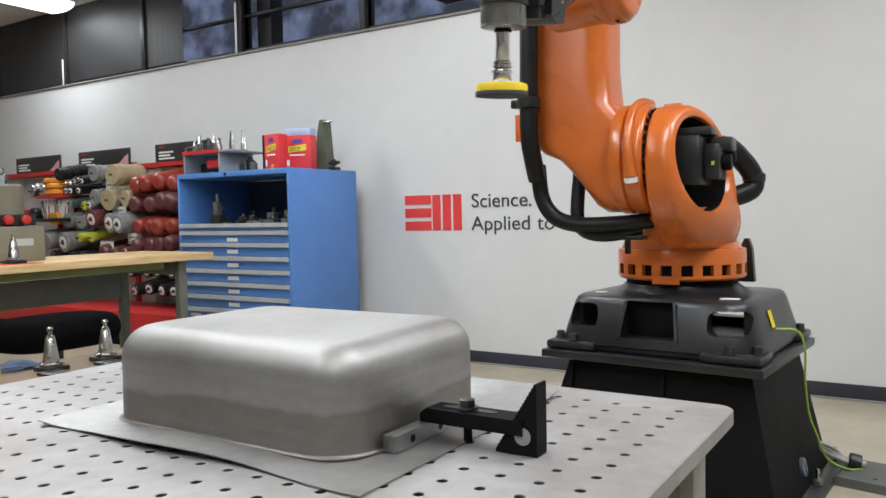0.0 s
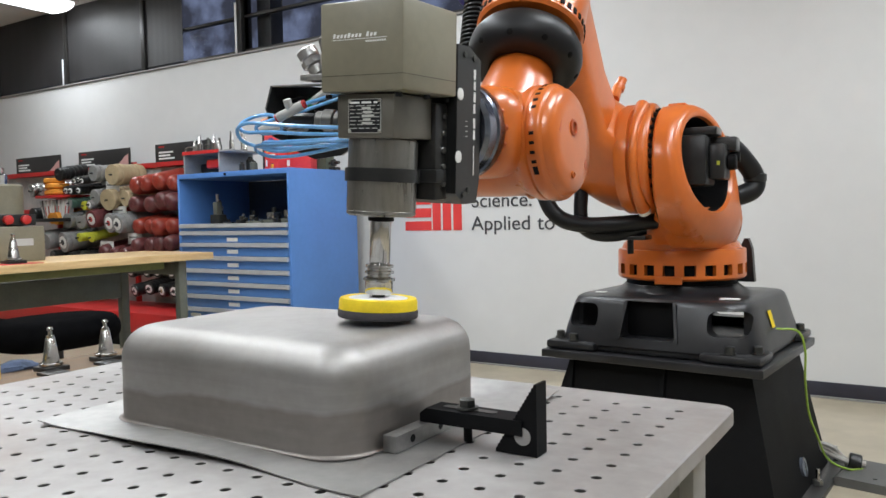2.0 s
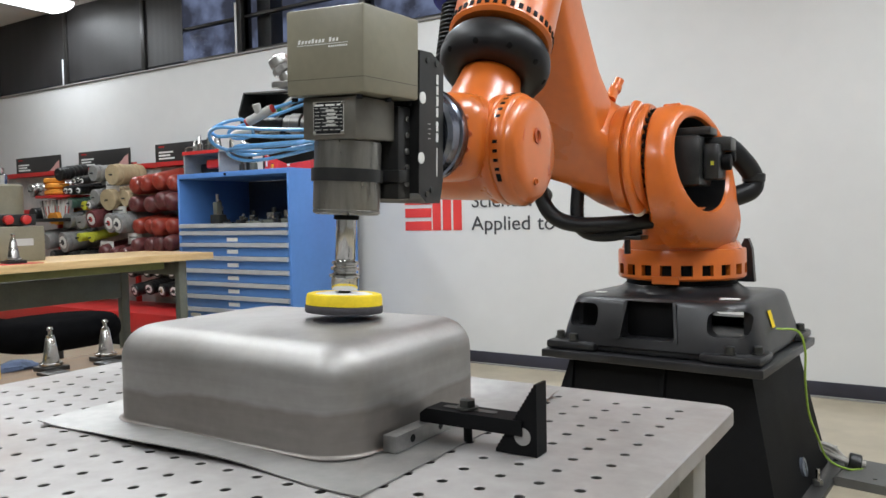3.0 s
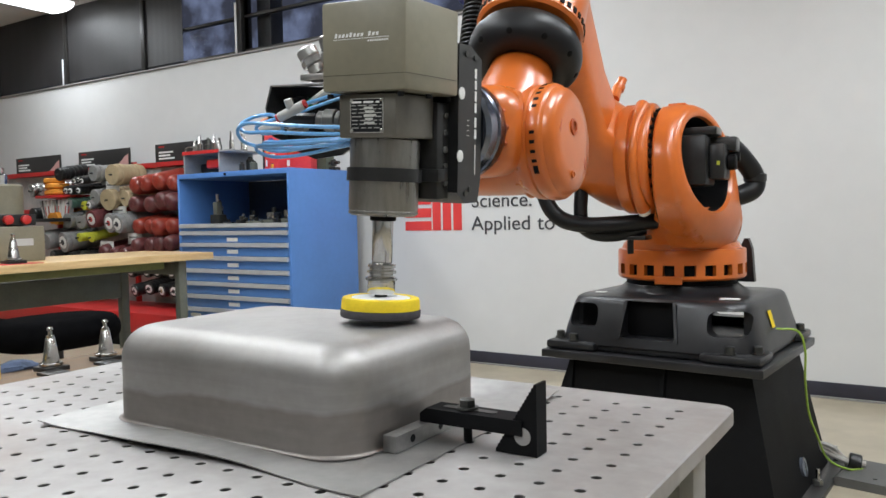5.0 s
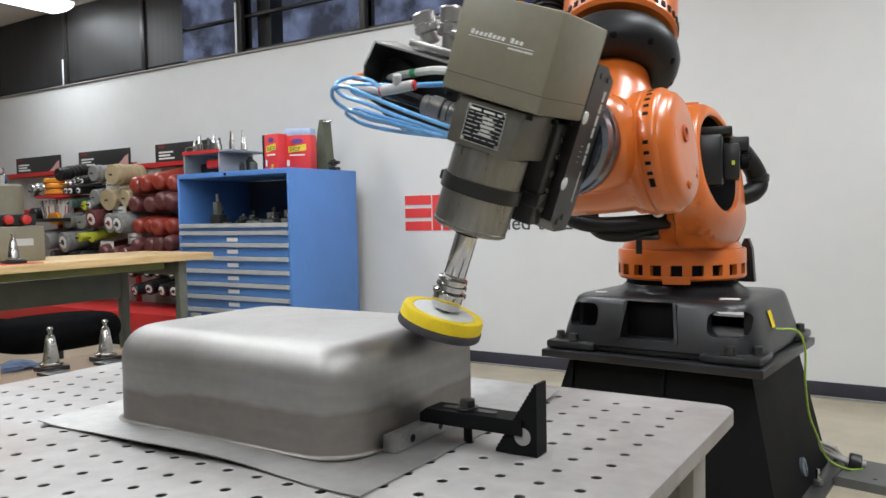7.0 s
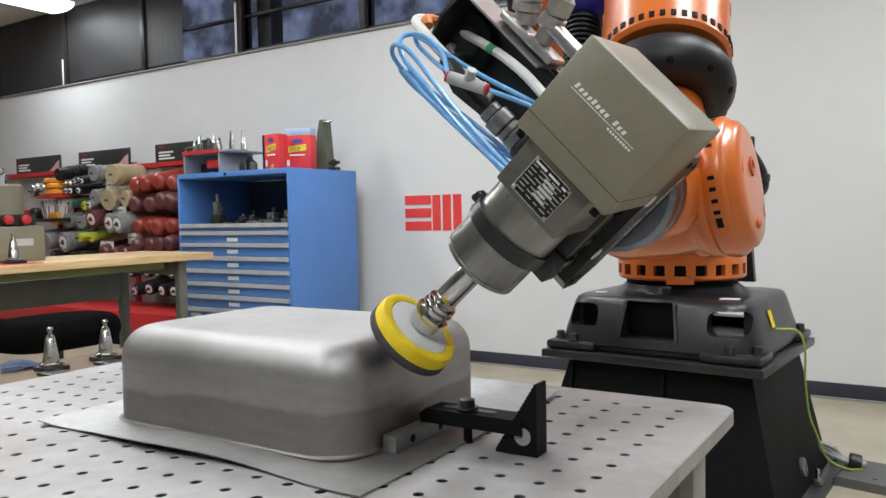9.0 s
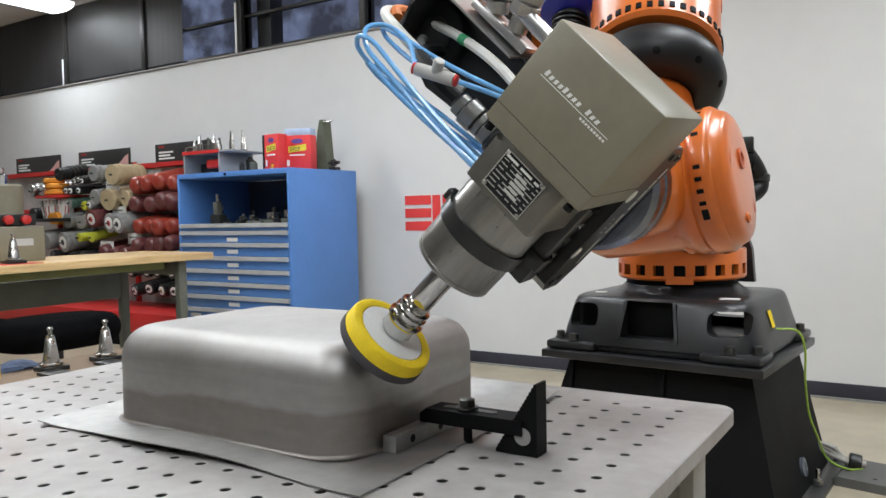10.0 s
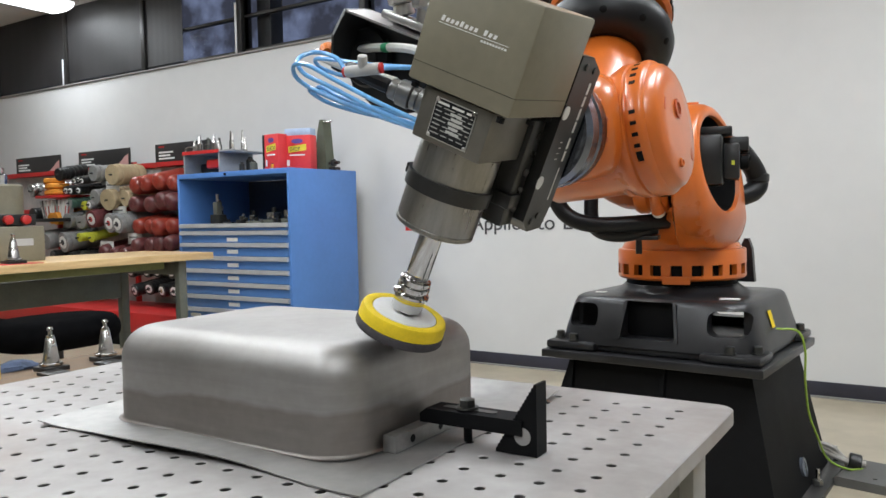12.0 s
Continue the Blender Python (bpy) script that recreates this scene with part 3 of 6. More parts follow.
def tool_cabinet():
    t = thing("tool_cabinet", "blue steel drawer cabinet with aluminium pulls and an open top bay", "tool cabinet")
    w = CX1 - CX0
    bm = B()
    box(bm, CX0, CX0 + 0.022, CYF, CYB, 0.0, CZT, 0.003)
    part("side_panel", bm, BLUE, t)
    bm = B()
    box(bm, CX1 - 0.022, CX1, CYF, CYB, 0.0, CZT, 0.004)
    part("side_panel", bm, BLUE, t)
    bm = B()
    box(bm, CX0 + 0.0225, CX1 - 0.0225, CYB - 0.02, CYB, 0.02, CZT - 0.04, 0.0)
    part("back_panel", bm, mat("dark_blue_inside", (0.03, 0.05, 0.10), 0.6), t)
    bm = B()
    box(bm, CX0 + 0.0225, CX1 - 0.0225, CYF + 0.001, CYB, CZT - 0.038, CZT - 0.0005, 0.003)
    part("top_panel", bm, BLUE, t)
    bm = B()
    lathe(bm, [(0.010, 0), (0.010, 0.006)], axis_m(((CX0 + CX1) / 2 - 0.05, CYF + 0.001, CZT - 0.019), (0, -1, 0)), 16)
    part("lock", bm, BLACKP, t)
    zs = [1.030, 0.976, 0.888, 0.790, 0.695, 0.598, 0.502, 0.405, 0.308, 0.205, 0.105]
    bm = B()
    box(bm, CX0 + 0.0225, CX1 - 0.0225, CYF + 0.02, CYB - 0.021, 1.000, 1.015, 0.002)
    part("shelf", bm, mat("bay_floor", (0.10, 0.11, 0.10), 0.6), t)
    for k, z in enumerate(zs):
        z1 = zs[k + 1] if k + 1 < len(zs) else 0.03
        d = part("drawer", box(B(), CX0 + 0.026, CX1 - 0.026, CYF + 0.002, CYF + 0.03, z1 + 0.018, z + 0.001, 0.002), BLUE, t)
        bm = B()
        prism(bm, [(CYF - 0.022, z - 0.012), (CYF - 0.016, z + 0.012), (CYF + 0.002, z + 0.016), (CYF + 0.002, z - 0.014), (CYF - 0.012, z - 0.017)], CX0 + 0.028, CX1 - 0.020, "yz")
        part("pull", bm, ALU, d, "brushed aluminium full-width pull", smooth=False)
        if 0 < k < 8:
            bm = B()
            lx = (CX0 + CX1) / 2 + (-0.42 if k == 7 else 0.0)
            box(bm, lx - 0.05, lx + 0.06, CYF - 0.004, CYF + 0.0015, z - 0.062, z - 0.034, 0.001)
            part("label_card", bm, WHITE, d)


tool_cabinet()


def blocks_in_bay():
    grey = [DKMETAL, BENCHG, STEELG, BLKAN]
    random.seed(5)
    zb = 1.0155
    spots = [(-4.55, 4.0, .05, .24, 0), (-4.50, 4.05, .10, .05, 1), (-4.30, 4.0, .06, .07, 2), (-4.2, 4.03, .05, .11, 1), (-4.1, 4.0, .06, .05, 0), (-4.02, 4.06, .08, .13, 1), (-3.93, 4.0, .05, .07, 2), (-3.86, 4.05, .06, .15, 1), (-4.38, 4.1, .05, .09, 0), (-4.66, 4.12, .04, .20, 1)]
    for x, y, s, h, k in spots:
        t = thing("machine_fixture", "grey steel machining fixture in the cabinet's open bay", "fixture", pose(x, y, zb), group="fixtures in the bay")
        bm = B()
        box(bm, -s, s, -s * .7, s * .7, 0.0, h * 0.4, 0.004)
        part("base", bm, grey[k], t)
        bm = B()
        box(bm, -s * .55, s * .35, -s * .5, s * .5, h * 0.4, h * 0.8, 0.004)
        part("block", bm, grey[(k + 1) % 4], t)
        bm = B()
        cyl(bm, (s * -.1, 0, h * .8), (0, 0, 1), s * .22, h * .2 + .01, 14, edge=0.002)
        part("knob", bm, grey[(k + 2) % 4], t)


blocks_in_bay()


def tool_holder(name, label, x, y, z, s=1.0, material=CHROME, base=True):
    t = thing(name, label, "tool holder", pose(x, y, z), group="tool holders")
    if base:
        bm = B()
        box(bm, -0.034 * s, 0.034 * s, -0.034 * s, 0.034 * s, 0, 0.012 * s, 0.002)
        part("socket", bm, BLKAN, t)
    z0 = 0.0125 * s if base else 0.0
    bm = B()
    lathe(bm, [(0.028 * s, z0), (0.031 * s, z0 + 0.003 * s), (0.031 * s, z0 + 0.008 * s), (0.024 * s, z0 + 0.010 * s)], None, 28)
    part("flange", bm, CHROME, t)
    bm = B()
    lathe(bm, [(0.022 * s, z0 + 0.0102 * s), (0.0125 * s, z0 + 0.075 * s), (0.011 * s, z0 + 0.077 * s)], None, 28)
    part("taper", bm, material, t, "polished steel taper")
    bm = B()
    lathe(bm, [(0.0105 * s, z0 + 0.0772 * s), (0.0105 * s, z0 + 0.083 * s), (0.005 * s, z0 + 0.086 * s), (0.005 * s, z0 + 0.096 * s), (0.008 * s, z0 + 0.099 * s), (0.008 * s, z0 + 0.104 * s), (0.005 * s, z0 + 0.107 * s)], None, 20)
    part("pull_stud", bm, CHROME, t)
    return t


def cabinet_top():
    z = CZT
    t = thing("tool_stand", "small grey steel stand with a red rim full of tool holders", "tool stand", pose(-4.67, 4.10, z))
    grey = mat("stand_grey", (0.30, 0.31, 0.32), 0.5)
    for a in (-0.20, 0.19):
        bm = B()
        box(bm, a - 0.006, a + 0.006, -0.14, 0.20, 0.0, 0.155, 0.002)
        part("side_plate", bm, grey, t)
    bm = B()
    box(bm, -0.206, 0.30, -0.145, 0.24, 0.1555, 0.170, 0.003)
    part("top_plate", bm, grey, t)
    bm = B()
    box(bm, -0.206, 0.20, -0.150, -0.1455, 0.150, 0.176, 0.001)
    part("red_rim", bm, RED, t)
    bm = B()
    box(bm, -0.16, 0.15, -0.02, 0.10, 0.0, 0.09, 0.02)
    part("tool_bag", bm, BLKAN, t)
    bm = B()
    box(bm, 0.0, 0.17, -0.10, -0.03, 0.04, 0.11, 0.015)
    part("red_case", bm, RED, t)
    bm = B()
    tube(bm, [(-0.212, -0.10, 0.15), (-0.225, -0.10, 0.20), (-0.19, -0.10, 0.215), (-0.12, -0.10, 0.212)], 0.006, 8)
    part("handle", bm, CHROME, t)
    random.seed(11)
    for k, (dx, dy, h, r) in enumerate([(-.14, -.08, .10, .017), (-.07, -.09, .13, .022), (0.0, -.07, .11, .024), (.06, -.02, .09, .014), (.09, -.09, .12, .020), (.13, .04, .16, .014), (.19, .0, .14, .012), (.24, .08, .11, .012), (-.02, .06, .12, .02), (.17, .12, .17, .014)]):
        q = thing("tool_holder", "polished steel tool holder standing on the stand", "tool holder", pose(-4.67 + dx, 4.10 + dy, z + 0.170), group="tool holders")
        bm = B()
        lathe(bm, [(r * 1.4, 0.0), (r * 1.4, h * .12), (r, h * .14), (r, h * .5), (r * .7, h * .56), (r * .45, h * .95), (r * .3, h)], None, 18)
        part("shank", bm, [STEELG, CHROME, DKMETAL][k % 3], q)
    # cans and jars beside the stand
    for x, y, r, h, m_ in ((-4.13, 4.12, .024, .11, WHITE), (-4.24, 4.08, .028, .08, BENCHG), (-4.30, 4.02, .02, .07, DKMETAL), (-4.02, 4.05, .012, .05, OYEL), (-4.36, 4.16, .03, .12, DKMETAL)):
        q = thing("small_can", "small cylindrical can on the cabinet", "can", pose(x, y, z), group="cans")
        bm = B()
        lathe(bm, [(r * .95, 0), (r, h * .04), (r, h * .82), (r * .6, h * .9)], None, 20)
        part("body", bm, m_, q)
        bm = B()
        lathe(bm, [(r * .6, h * .902), (r * .6, h), (r * .5, h * 1.02)], None, 16)
        part("cap", bm, BLKAN, q)
    q = thing("steel_roll", "grey wound steel roll on the cabinet", "roll", pose(-4.14, 4.30, z))
    bm = B()
    lathe(bm, [(.075, 0), (.08, .005), (.08, .24), (.075, .245), (.05, .245)], None, 26)
    part("roll", bm, STEELG, q)
    # towel boxes
    redc = mat("red_carton", (0.72, 0.045, 0.05), 0.5, vary=0.06)
    yel = mat("yellow_print", (0.75, 0.62, 0.05), 0.5)
    pur = mat("violet_print", (0.13, 0.07, 0.30), 0.5)
    pale = mat("pale_blue_print", (0.42, 0.52, 0.70), 0.5)
    for x, y, rz, w, h, pb in ((-4.03, 4.10, -4, .145, .262, False), (-3.885, 4.20, 16, .21, .25, True)):
        q = thing("towel_box", "red and yellow printed carton of shop towels", "carton", pose(x, y, z, 0, 0, rz), group="cartons")
        bm = B()
        box(bm, -w / 2, w / 2, -0.045, 0.055, 0.0, h, 0.002)
        part("carton", bm, redc, q)
        bm = B()
        prism(bm, oval(0.0, h * .83, w * .22, h * .07, 20), -0.0465, -0.0455)
        part("violet_badge", bm, pur, q)
        bm = B()
        prism(bm, [(-w * .34, h * .50), (w * .34, h * .56), (w * .34, h * .74), (-w * .34, h * .68)], -0.0465, -0.0455)
        part("yellow_panel", bm, yel, q)
        words("lettering", "SHOP", h * .17, INK, pose(-w * .30, -0.0468, h * .545, 90), q, 0.8, 0.0003)
        bm = B()
        box(bm, -w * .3, w * .28, -0.0465, -0.0455, h * .41, h * .45)
        part("print_bar", bm, WHITE, q)
        bm = B()
        box(bm, -w * .42, -w * .30, -0.0465, -0.0455, h * .12, h * .30)
        part("print_patch", bm, WHITE, q)
        if pb:
            bm = B()
            box(bm, -w / 2 + .002, w / 2 - .002, -0.04, 0.05, h, h + 0.05, 0.004)
            part("towel_stack", bm, pale, q, "pale blue folded towels")
    q = thing("black_folder", "dark folder standing beside the carton", "folder", pose(-4.125, 4.14, z))
    bm = B()
    box(bm, -0.012, 0.012, -0.07, 0.07, 0.0, 0.262, 0.003)
    part("cover", bm, BLKAN, q)
    # angle plate with a bolt
    q = thing("angle_plate", "olive green cast angle plate with a clamp bolt", "angle plate", pose(-3.85, 4.42, z))
    gr = mat("olive_casting", (0.10, 0.11, 0.075), 0.6, bump=0.1)
    bm = B()
    prism(bm, [(-0.070, 0), (0.060, 0), (0.056, 0.12), (0.036, 0.345), (0.028, 0.378), (0.002, 0.378), (-0.022, 0.29), (-0.046, 0.12)], -0.045, 0.045)
    part("casting", bm, gr, q, bevel=0.004)
    bm = B()
    cyl(bm, (0.02, -0.03, 0.362), (1, 0.1, 0), 0.009, 0.085, 14, edge=0.002)
    part("pin", bm, CHROME, q)
    bm = B()
    cyl(bm, (0.07, -0.02, 0.055), (1, 0, 0), 0.012, 0.09, 14)
    lathe(bm, [(0.028, 0), (0.03, .003), (0.03, .018), (.02, .022)], axis_m((0.10, -0.02, 0.055), (1, 0, 0)), 8)
    part("clamp_bolt", bm, DKMETAL, q)
    bm = B()
    box(bm, 0.085, 0.15, -0.05, 0.01, 0.0, 0.022, 0.003)
    part("foot", bm, DKMETAL, q)


cabinet_top()

# ---- workbench ----
WBZ = 0.86


def workbench():
    t = thing("workbench", "maple-topped workbench on dark steel legs", "workbench")
    bm = B()
    box(bm, -4.80, -4.05, 1.25, 3.51, WBZ - 0.045, WBZ, 0.004)
    part("worktop", bm, MAPLE, t, "pale maple butcher-block top")
    for x in (-4.74, -4.13):
        for y in (3.30, 1.45):
            bm = B()
            box(bm, x - 0.024, x + 0.024, y - 0.03, y + 0.03, 0.0, WBZ - 0.0455, 0.004)
            part("leg", bm, BENCHG, t)
    bm = B()
    box(bm, -4.76, -4.72, 1.481, 3.269, 0.55, 0.72, 0.004)
    part("stringer", bm, BENCHG, t)
    bm = B()
    box(bm, -4.715, -4.155, 3.28, 3.32, 0.72, 0.80, 0.004)
    part("end_rail", bm, BENCHG, t)
    bm = B()
    box(bm, -4.714, -4.16, 1.5, 3.2, 0.765, 0.8145, 0.004)
    part("drawer_pan", bm, mat("olive_tray", (0.15, 0.17, 0.06), 0.6), t)


workbench()


def bench_machine():
    t = thing("bench_spindle", "olive-grey spindle unit with red knobs on the bench", "machine", pose(-4.58, 2.405, WBZ))
    bm = B()
    box(bm, -0.10, 0.22, -0.13, 0.13, 0.0, 0.20, 0.006)
    part("body", bm, OLIVE, t)
    bm = B()
    lathe(bm, [(.135, .20), (.14, .205), (.14, .435), (.13, .445)], Matrix.Translation((-0.04, 0, 0)), 36)
    part("drum", bm, OLIVE, t)
    bm = B()
    lathe(bm, [(.065, .445), (.065, .50), (.045, .51), (.045, .545), (.03, .55)], Matrix.Translation((-0.04, 0, 0)), 24)
    part("spindle_nose", bm, CHROME, t)
    bm = B()
    box(bm, 0.10, 0.19, -0.12, 0.10, 0.205, 0.27, 0.006)
    part("control_block", bm, BLKAN, t)
    for y in (-0.07, 0.03):
        bm = B()
        lathe(bm, [(.022, 0), (.026, .006), (.026, .03), (.02, .034)], axis_m((0.1905, y, 0.238), (1, 0, 0)), 18)
        part("red_knob", bm, RED, t)
    bm = B()
    box(bm, 0.2205, 0.223, -0.05, 0.06, 0.09, 0.13, 0.0)
    part("badge", bm, ALU, t)
    tool_holder("tool_holder", "polished tool holder on a red bench mat", -4.14, 2.23, WBZ + 0.004, 1.35, STEELG)
    q = thing("red_mat", "small red mat under the tool holder", "mat", pose(-4.14, 2.23, WBZ))
    bm = B()
    box(bm, -0.08, 0.08, -0.09, 0.12, 0.0, 0.0035, 0.001)
    part("mat", bm, RED, q)


bench_machine()


def stool():
    t = thing("work_stool", "black padded work stool below the bench", "stool", pose(-3.42, 2.02, 0))
    bm = B()
    rings = []
    for k in range(9):
        a = radians(-90 + 180 * k / 8)
        rings.append([Vector((x, y, 0.575 + 0.07 * math.sin(a) + 0.02 * x)) for x, y in oval(0, 0, 0.17 + 0.06 * math.cos(a), 0.22 + 0.06 * math.cos(a), 28, 2.6)])
    loft(bm, rings)
    part("seat", bm, mat("black_cloth", (0.004, 0.004, 0.0045), 0.95, spec=0.02, vary=0.2, scale=20), t, "black padded seat")
    bm = B()
    cyl(bm, (0, 0, 0.10), (0, 0, 1), 0.03, 0.42, 18)
    part("column", bm, BLKAN, t)
    for k in range(5):
        a = 2 * math.pi * k / 5 + 0.3
        bm = B()
        tube(bm, [(0, 0, 0.10), (0.14 * math.cos(a), 0.14 * math.sin(a), 0.095), (0.27 * math.cos(a), 0.27 * math.sin(a), 0.065)], 0.017, 8)
        leg = part("leg", bm, BLKAN, t)
        bm = B()
        cyl(bm, (0.27 * math.cos(a) - 0.014, 0.27 * math.sin(a), 0.03), (1, 0, 0), 0.0295, 0.028, 14)
        part("castor", bm, BLKAN, leg)


stool()


def side_table():
    t = thing("wooden_side_table", "brown wooden side table beside the tooling table", "table")
    bm = B()
    box(bm, -2.15, -1.70, 0.30, 1.62, 0.640, 0.680, 0.004)
    part("board", bm, BROWNW, t, "worn brown wood board")
    for x in (-2.10, -1.75):
        for y in (0.36, 1.56):
            bm = B()
            box(bm, x - 0.035, x + 0.035, y - 0.035, y + 0.035, 0.0, 0.6395, 0.003)
            part("leg", bm, BROWNW, t)
    for x, y in ((-2.005, 1.168), (-2.002, 1.330)):
        tool_holder("tool_holder", "polished steel tool holder in a black square socket", x, y, 0.6805, 0.98, STEELG)
    for x, y in ((-1.96, 1.115), (-1.957, 1.275)):
        q = thing("socket_plate", "flat black plate beside the tool holder", "plate", pose(x + 0.012, y + 0.02, 0.6805))
        bm = B()
        box(bm, -0.02, 0.045, -0.03, 0.03, 0, 0.008, 0.001)
        part("plate", bm, BLKAN, q)
    q = thing("yellow_board", "yellow wooden block with a round hole", "block", pose(-2.025, 0.985, 0.6805))
    bm = B()
    box(bm, -0.05, 0.02, -0.05, 0.05, 0, 0.07, 0.002)
    part("block", bm, CARD, q)
    bm = B()
    lathe(bm, [(.008, 0), (.008, .0006)], axis_m((0.0201, 0.02, 0.03), (1, 0, 0)), 14)
    part("hole", bm, BLACKP, q)
    q = thing("rag_heap", "crumpled blue and white rag heap", "rag", pose(-2.11, 1.13, 0.6805))
    bm = B()
    rings = []
    random.seed(3)
    for k in range(7):
        s = 1 - (k / 6.5) ** 2
        rings.append([Vector((x * (1 + .3 * noise.noise(Vector((x * 30, y * 30, k)))), y * (1 + .3 * noise.noise(Vector((y * 30, x * 30, k)))), 0.004 * k)) for x, y in oval(0, 0, .03 * s + .01, .05 * s + .01, 24)])
    loft(bm, rings)
    part("cloth", bm, mat("blue_rag", (0.05, 0.07, 0.12), 0.9, vary=0.3, scale=25), q)


side_table()


def display_rack():
    t = thing("abrasives_rack", "red steel display rack with hanging hooks and shelves", "display rack")
    yb = 4.70
    bm = B()
    box(bm, -9.6, -5.10, yb - 0.02, yb, 0.30, 1.62, 0.0)
    part("back_board", bm, mat("rack_board", (0.42, 0.40, 0.39), 0.6), t)
    for x in (-9.6, -7.72, -6.45, -5.08):
        bm = B()
        box(bm, x - 0.02, x + 0.02, yb - 0.06, yb - 0.0205, 0.12, 1.64, 0.003)
        part("upright", bm, RED, t)
    for z in (1.57, 1.17):
        for a, b in ((-9.57, -7.75), (-7.69, -6.48), (-6.42, -5.11)):
            bm = B()
            box(bm, a, b, yb - 0.05, yb - 0.021, z, z + 0.05, 0.003)
            part("cross_rail", bm, RED, t)
    bm = B()
    box(bm, -9.6, -5.06, 4.06, yb - 0.021, 0.13, 0.30, 0.006)
    part("base_bin", bm, RED, t)
    bm = B()
    box(bm, -9.6, -5.06, 4.10, yb - 0.022, 0.0, 0.1295, 0.004)
    part("plinth", bm, BLACKP, t)
    for x0, x1, tip in ((-8.40, -7.57, True), (-7.25, -6.43, True), (-6.05, -5.30, False)):
        q = thing("wall_poster", "black header poster with white lines and a red foot band", "poster", pose(0, 4.60, 0), group="posters")
        bm = B()
        box(bm, x0, x1, 0, 0.012, 1.57, 1.775, 0.001)
        part("panel", bm, mat("poster_black", (0.03, 0.028, 0.028), 0.4), q)
        bm = B()
        box(bm, x0 + 0.002, x1 - 0.002, -0.002, -0.0002, 1.572, 1.612)
        part("red_band", bm, RED, q)
        for k, w in enumerate((0.20, 0.16, 0.22)):
            bm = B()
            box(bm, x0 + 0.05, x0 + 0.05 + w, -0.002, -0.0002, 1.69 - k * .028, 1.705 - k * .028)
            part("print_bar", bm, WHITE, q)
        bm = B()
        box(bm, x0 + 0.05, x0 + 0.13, -0.002, -0.0002, 1.742, 1.755)
        part("print_bar", bm, RED, q)
        if tip:
            bm = B()
            prism(bm, [(x1 - .20, 1.615), (x1 - .02, 1.615), (x1 - .02, 1.72), (x1 - .08, 1.69), (x1 - .12, 1.66)], -0.002, -0.0002)
            part("print_flash", bm, mat("flash_print", (0.55, 0.30, 0.28), 0.5), q)


display_rack()

def roll_plan():
    """Discs on the rack, shelf by shelf: (z, radius, kind, places along the wall)."""
    near = [(1.40, .082, 0, (-6.03, -5.87, -5.70, -5.54)), (1.225, .084, 4, (-6.05, -5.83, -5.69, -5.54)), (1.02, .080, 0, (-6.03, -5.86, -5.72, -5.57)),
            (.86, .074, 4, (-6.02, -5.87, -5.72, -5.57)), (.63, .055, 11, (-6.08, -5.90, -5.72, -5.54)), (.46, .060, 11, (-6.03, -5.85, -5.67, -5.51))]
    middle = [(1.51, .104, 1, (-6.31,)), (1.52, .079, 2, (-6.62,)), (1.28, .106, 1, (-6.43,)), (1.275, .078, 1, (-6.17,)), (1.30, .074, 2, (-6.62,)), (1.09, .090, 12, (-6.65,)),
              (1.05, .089, 3, (-6.41, -6.23)), (.92, .043, 8, (-6.83, -6.71)), (.61, .042, 3, (-6.59, -6.43)), (.56, .032, 8, (-6.79,)), (.77, .07, 4, (-6.55, -6.35, -6.2))]
    far = [(1.53, .066, 10, (-7.14,)), (1.47, .034, 11, (-6.92, -6.83, -6.75)), (1.375, .042, 11, (-7.05, -6.95, -6.83)), (1.25, .049, 7, (-7.03,)), (1.24, .048, 8, (-6.80,)),
           (1.24, .047, 3, (-6.68,)), (1.09, .076, 2, (-7.05,)), (1.08, .066, 2, (-6.85,)), (.89, .104, 3, (-7.11,)), (.55, .047, 7, (-7.26, -7.09)), (.74, .06, 10, (-7.3, -7.0, -6.8)),
           (1.12, .06, 6, (-7.32, -7.22)), (1.40, .07, 9, (-7.66, -7.48)), (1.15, .07, 10, (-7.62,)), (.9, .08, 2, (-7.6, -7.4))]
    random.seed(21)
    return [(x, z + random.uniform(-.012, .012), r * random.uniform(.93, 1.06), random.uniform(.24, .32), k)
            for shelves in (near, middle, far) for z, r, k, xs in shelves for x in xs]


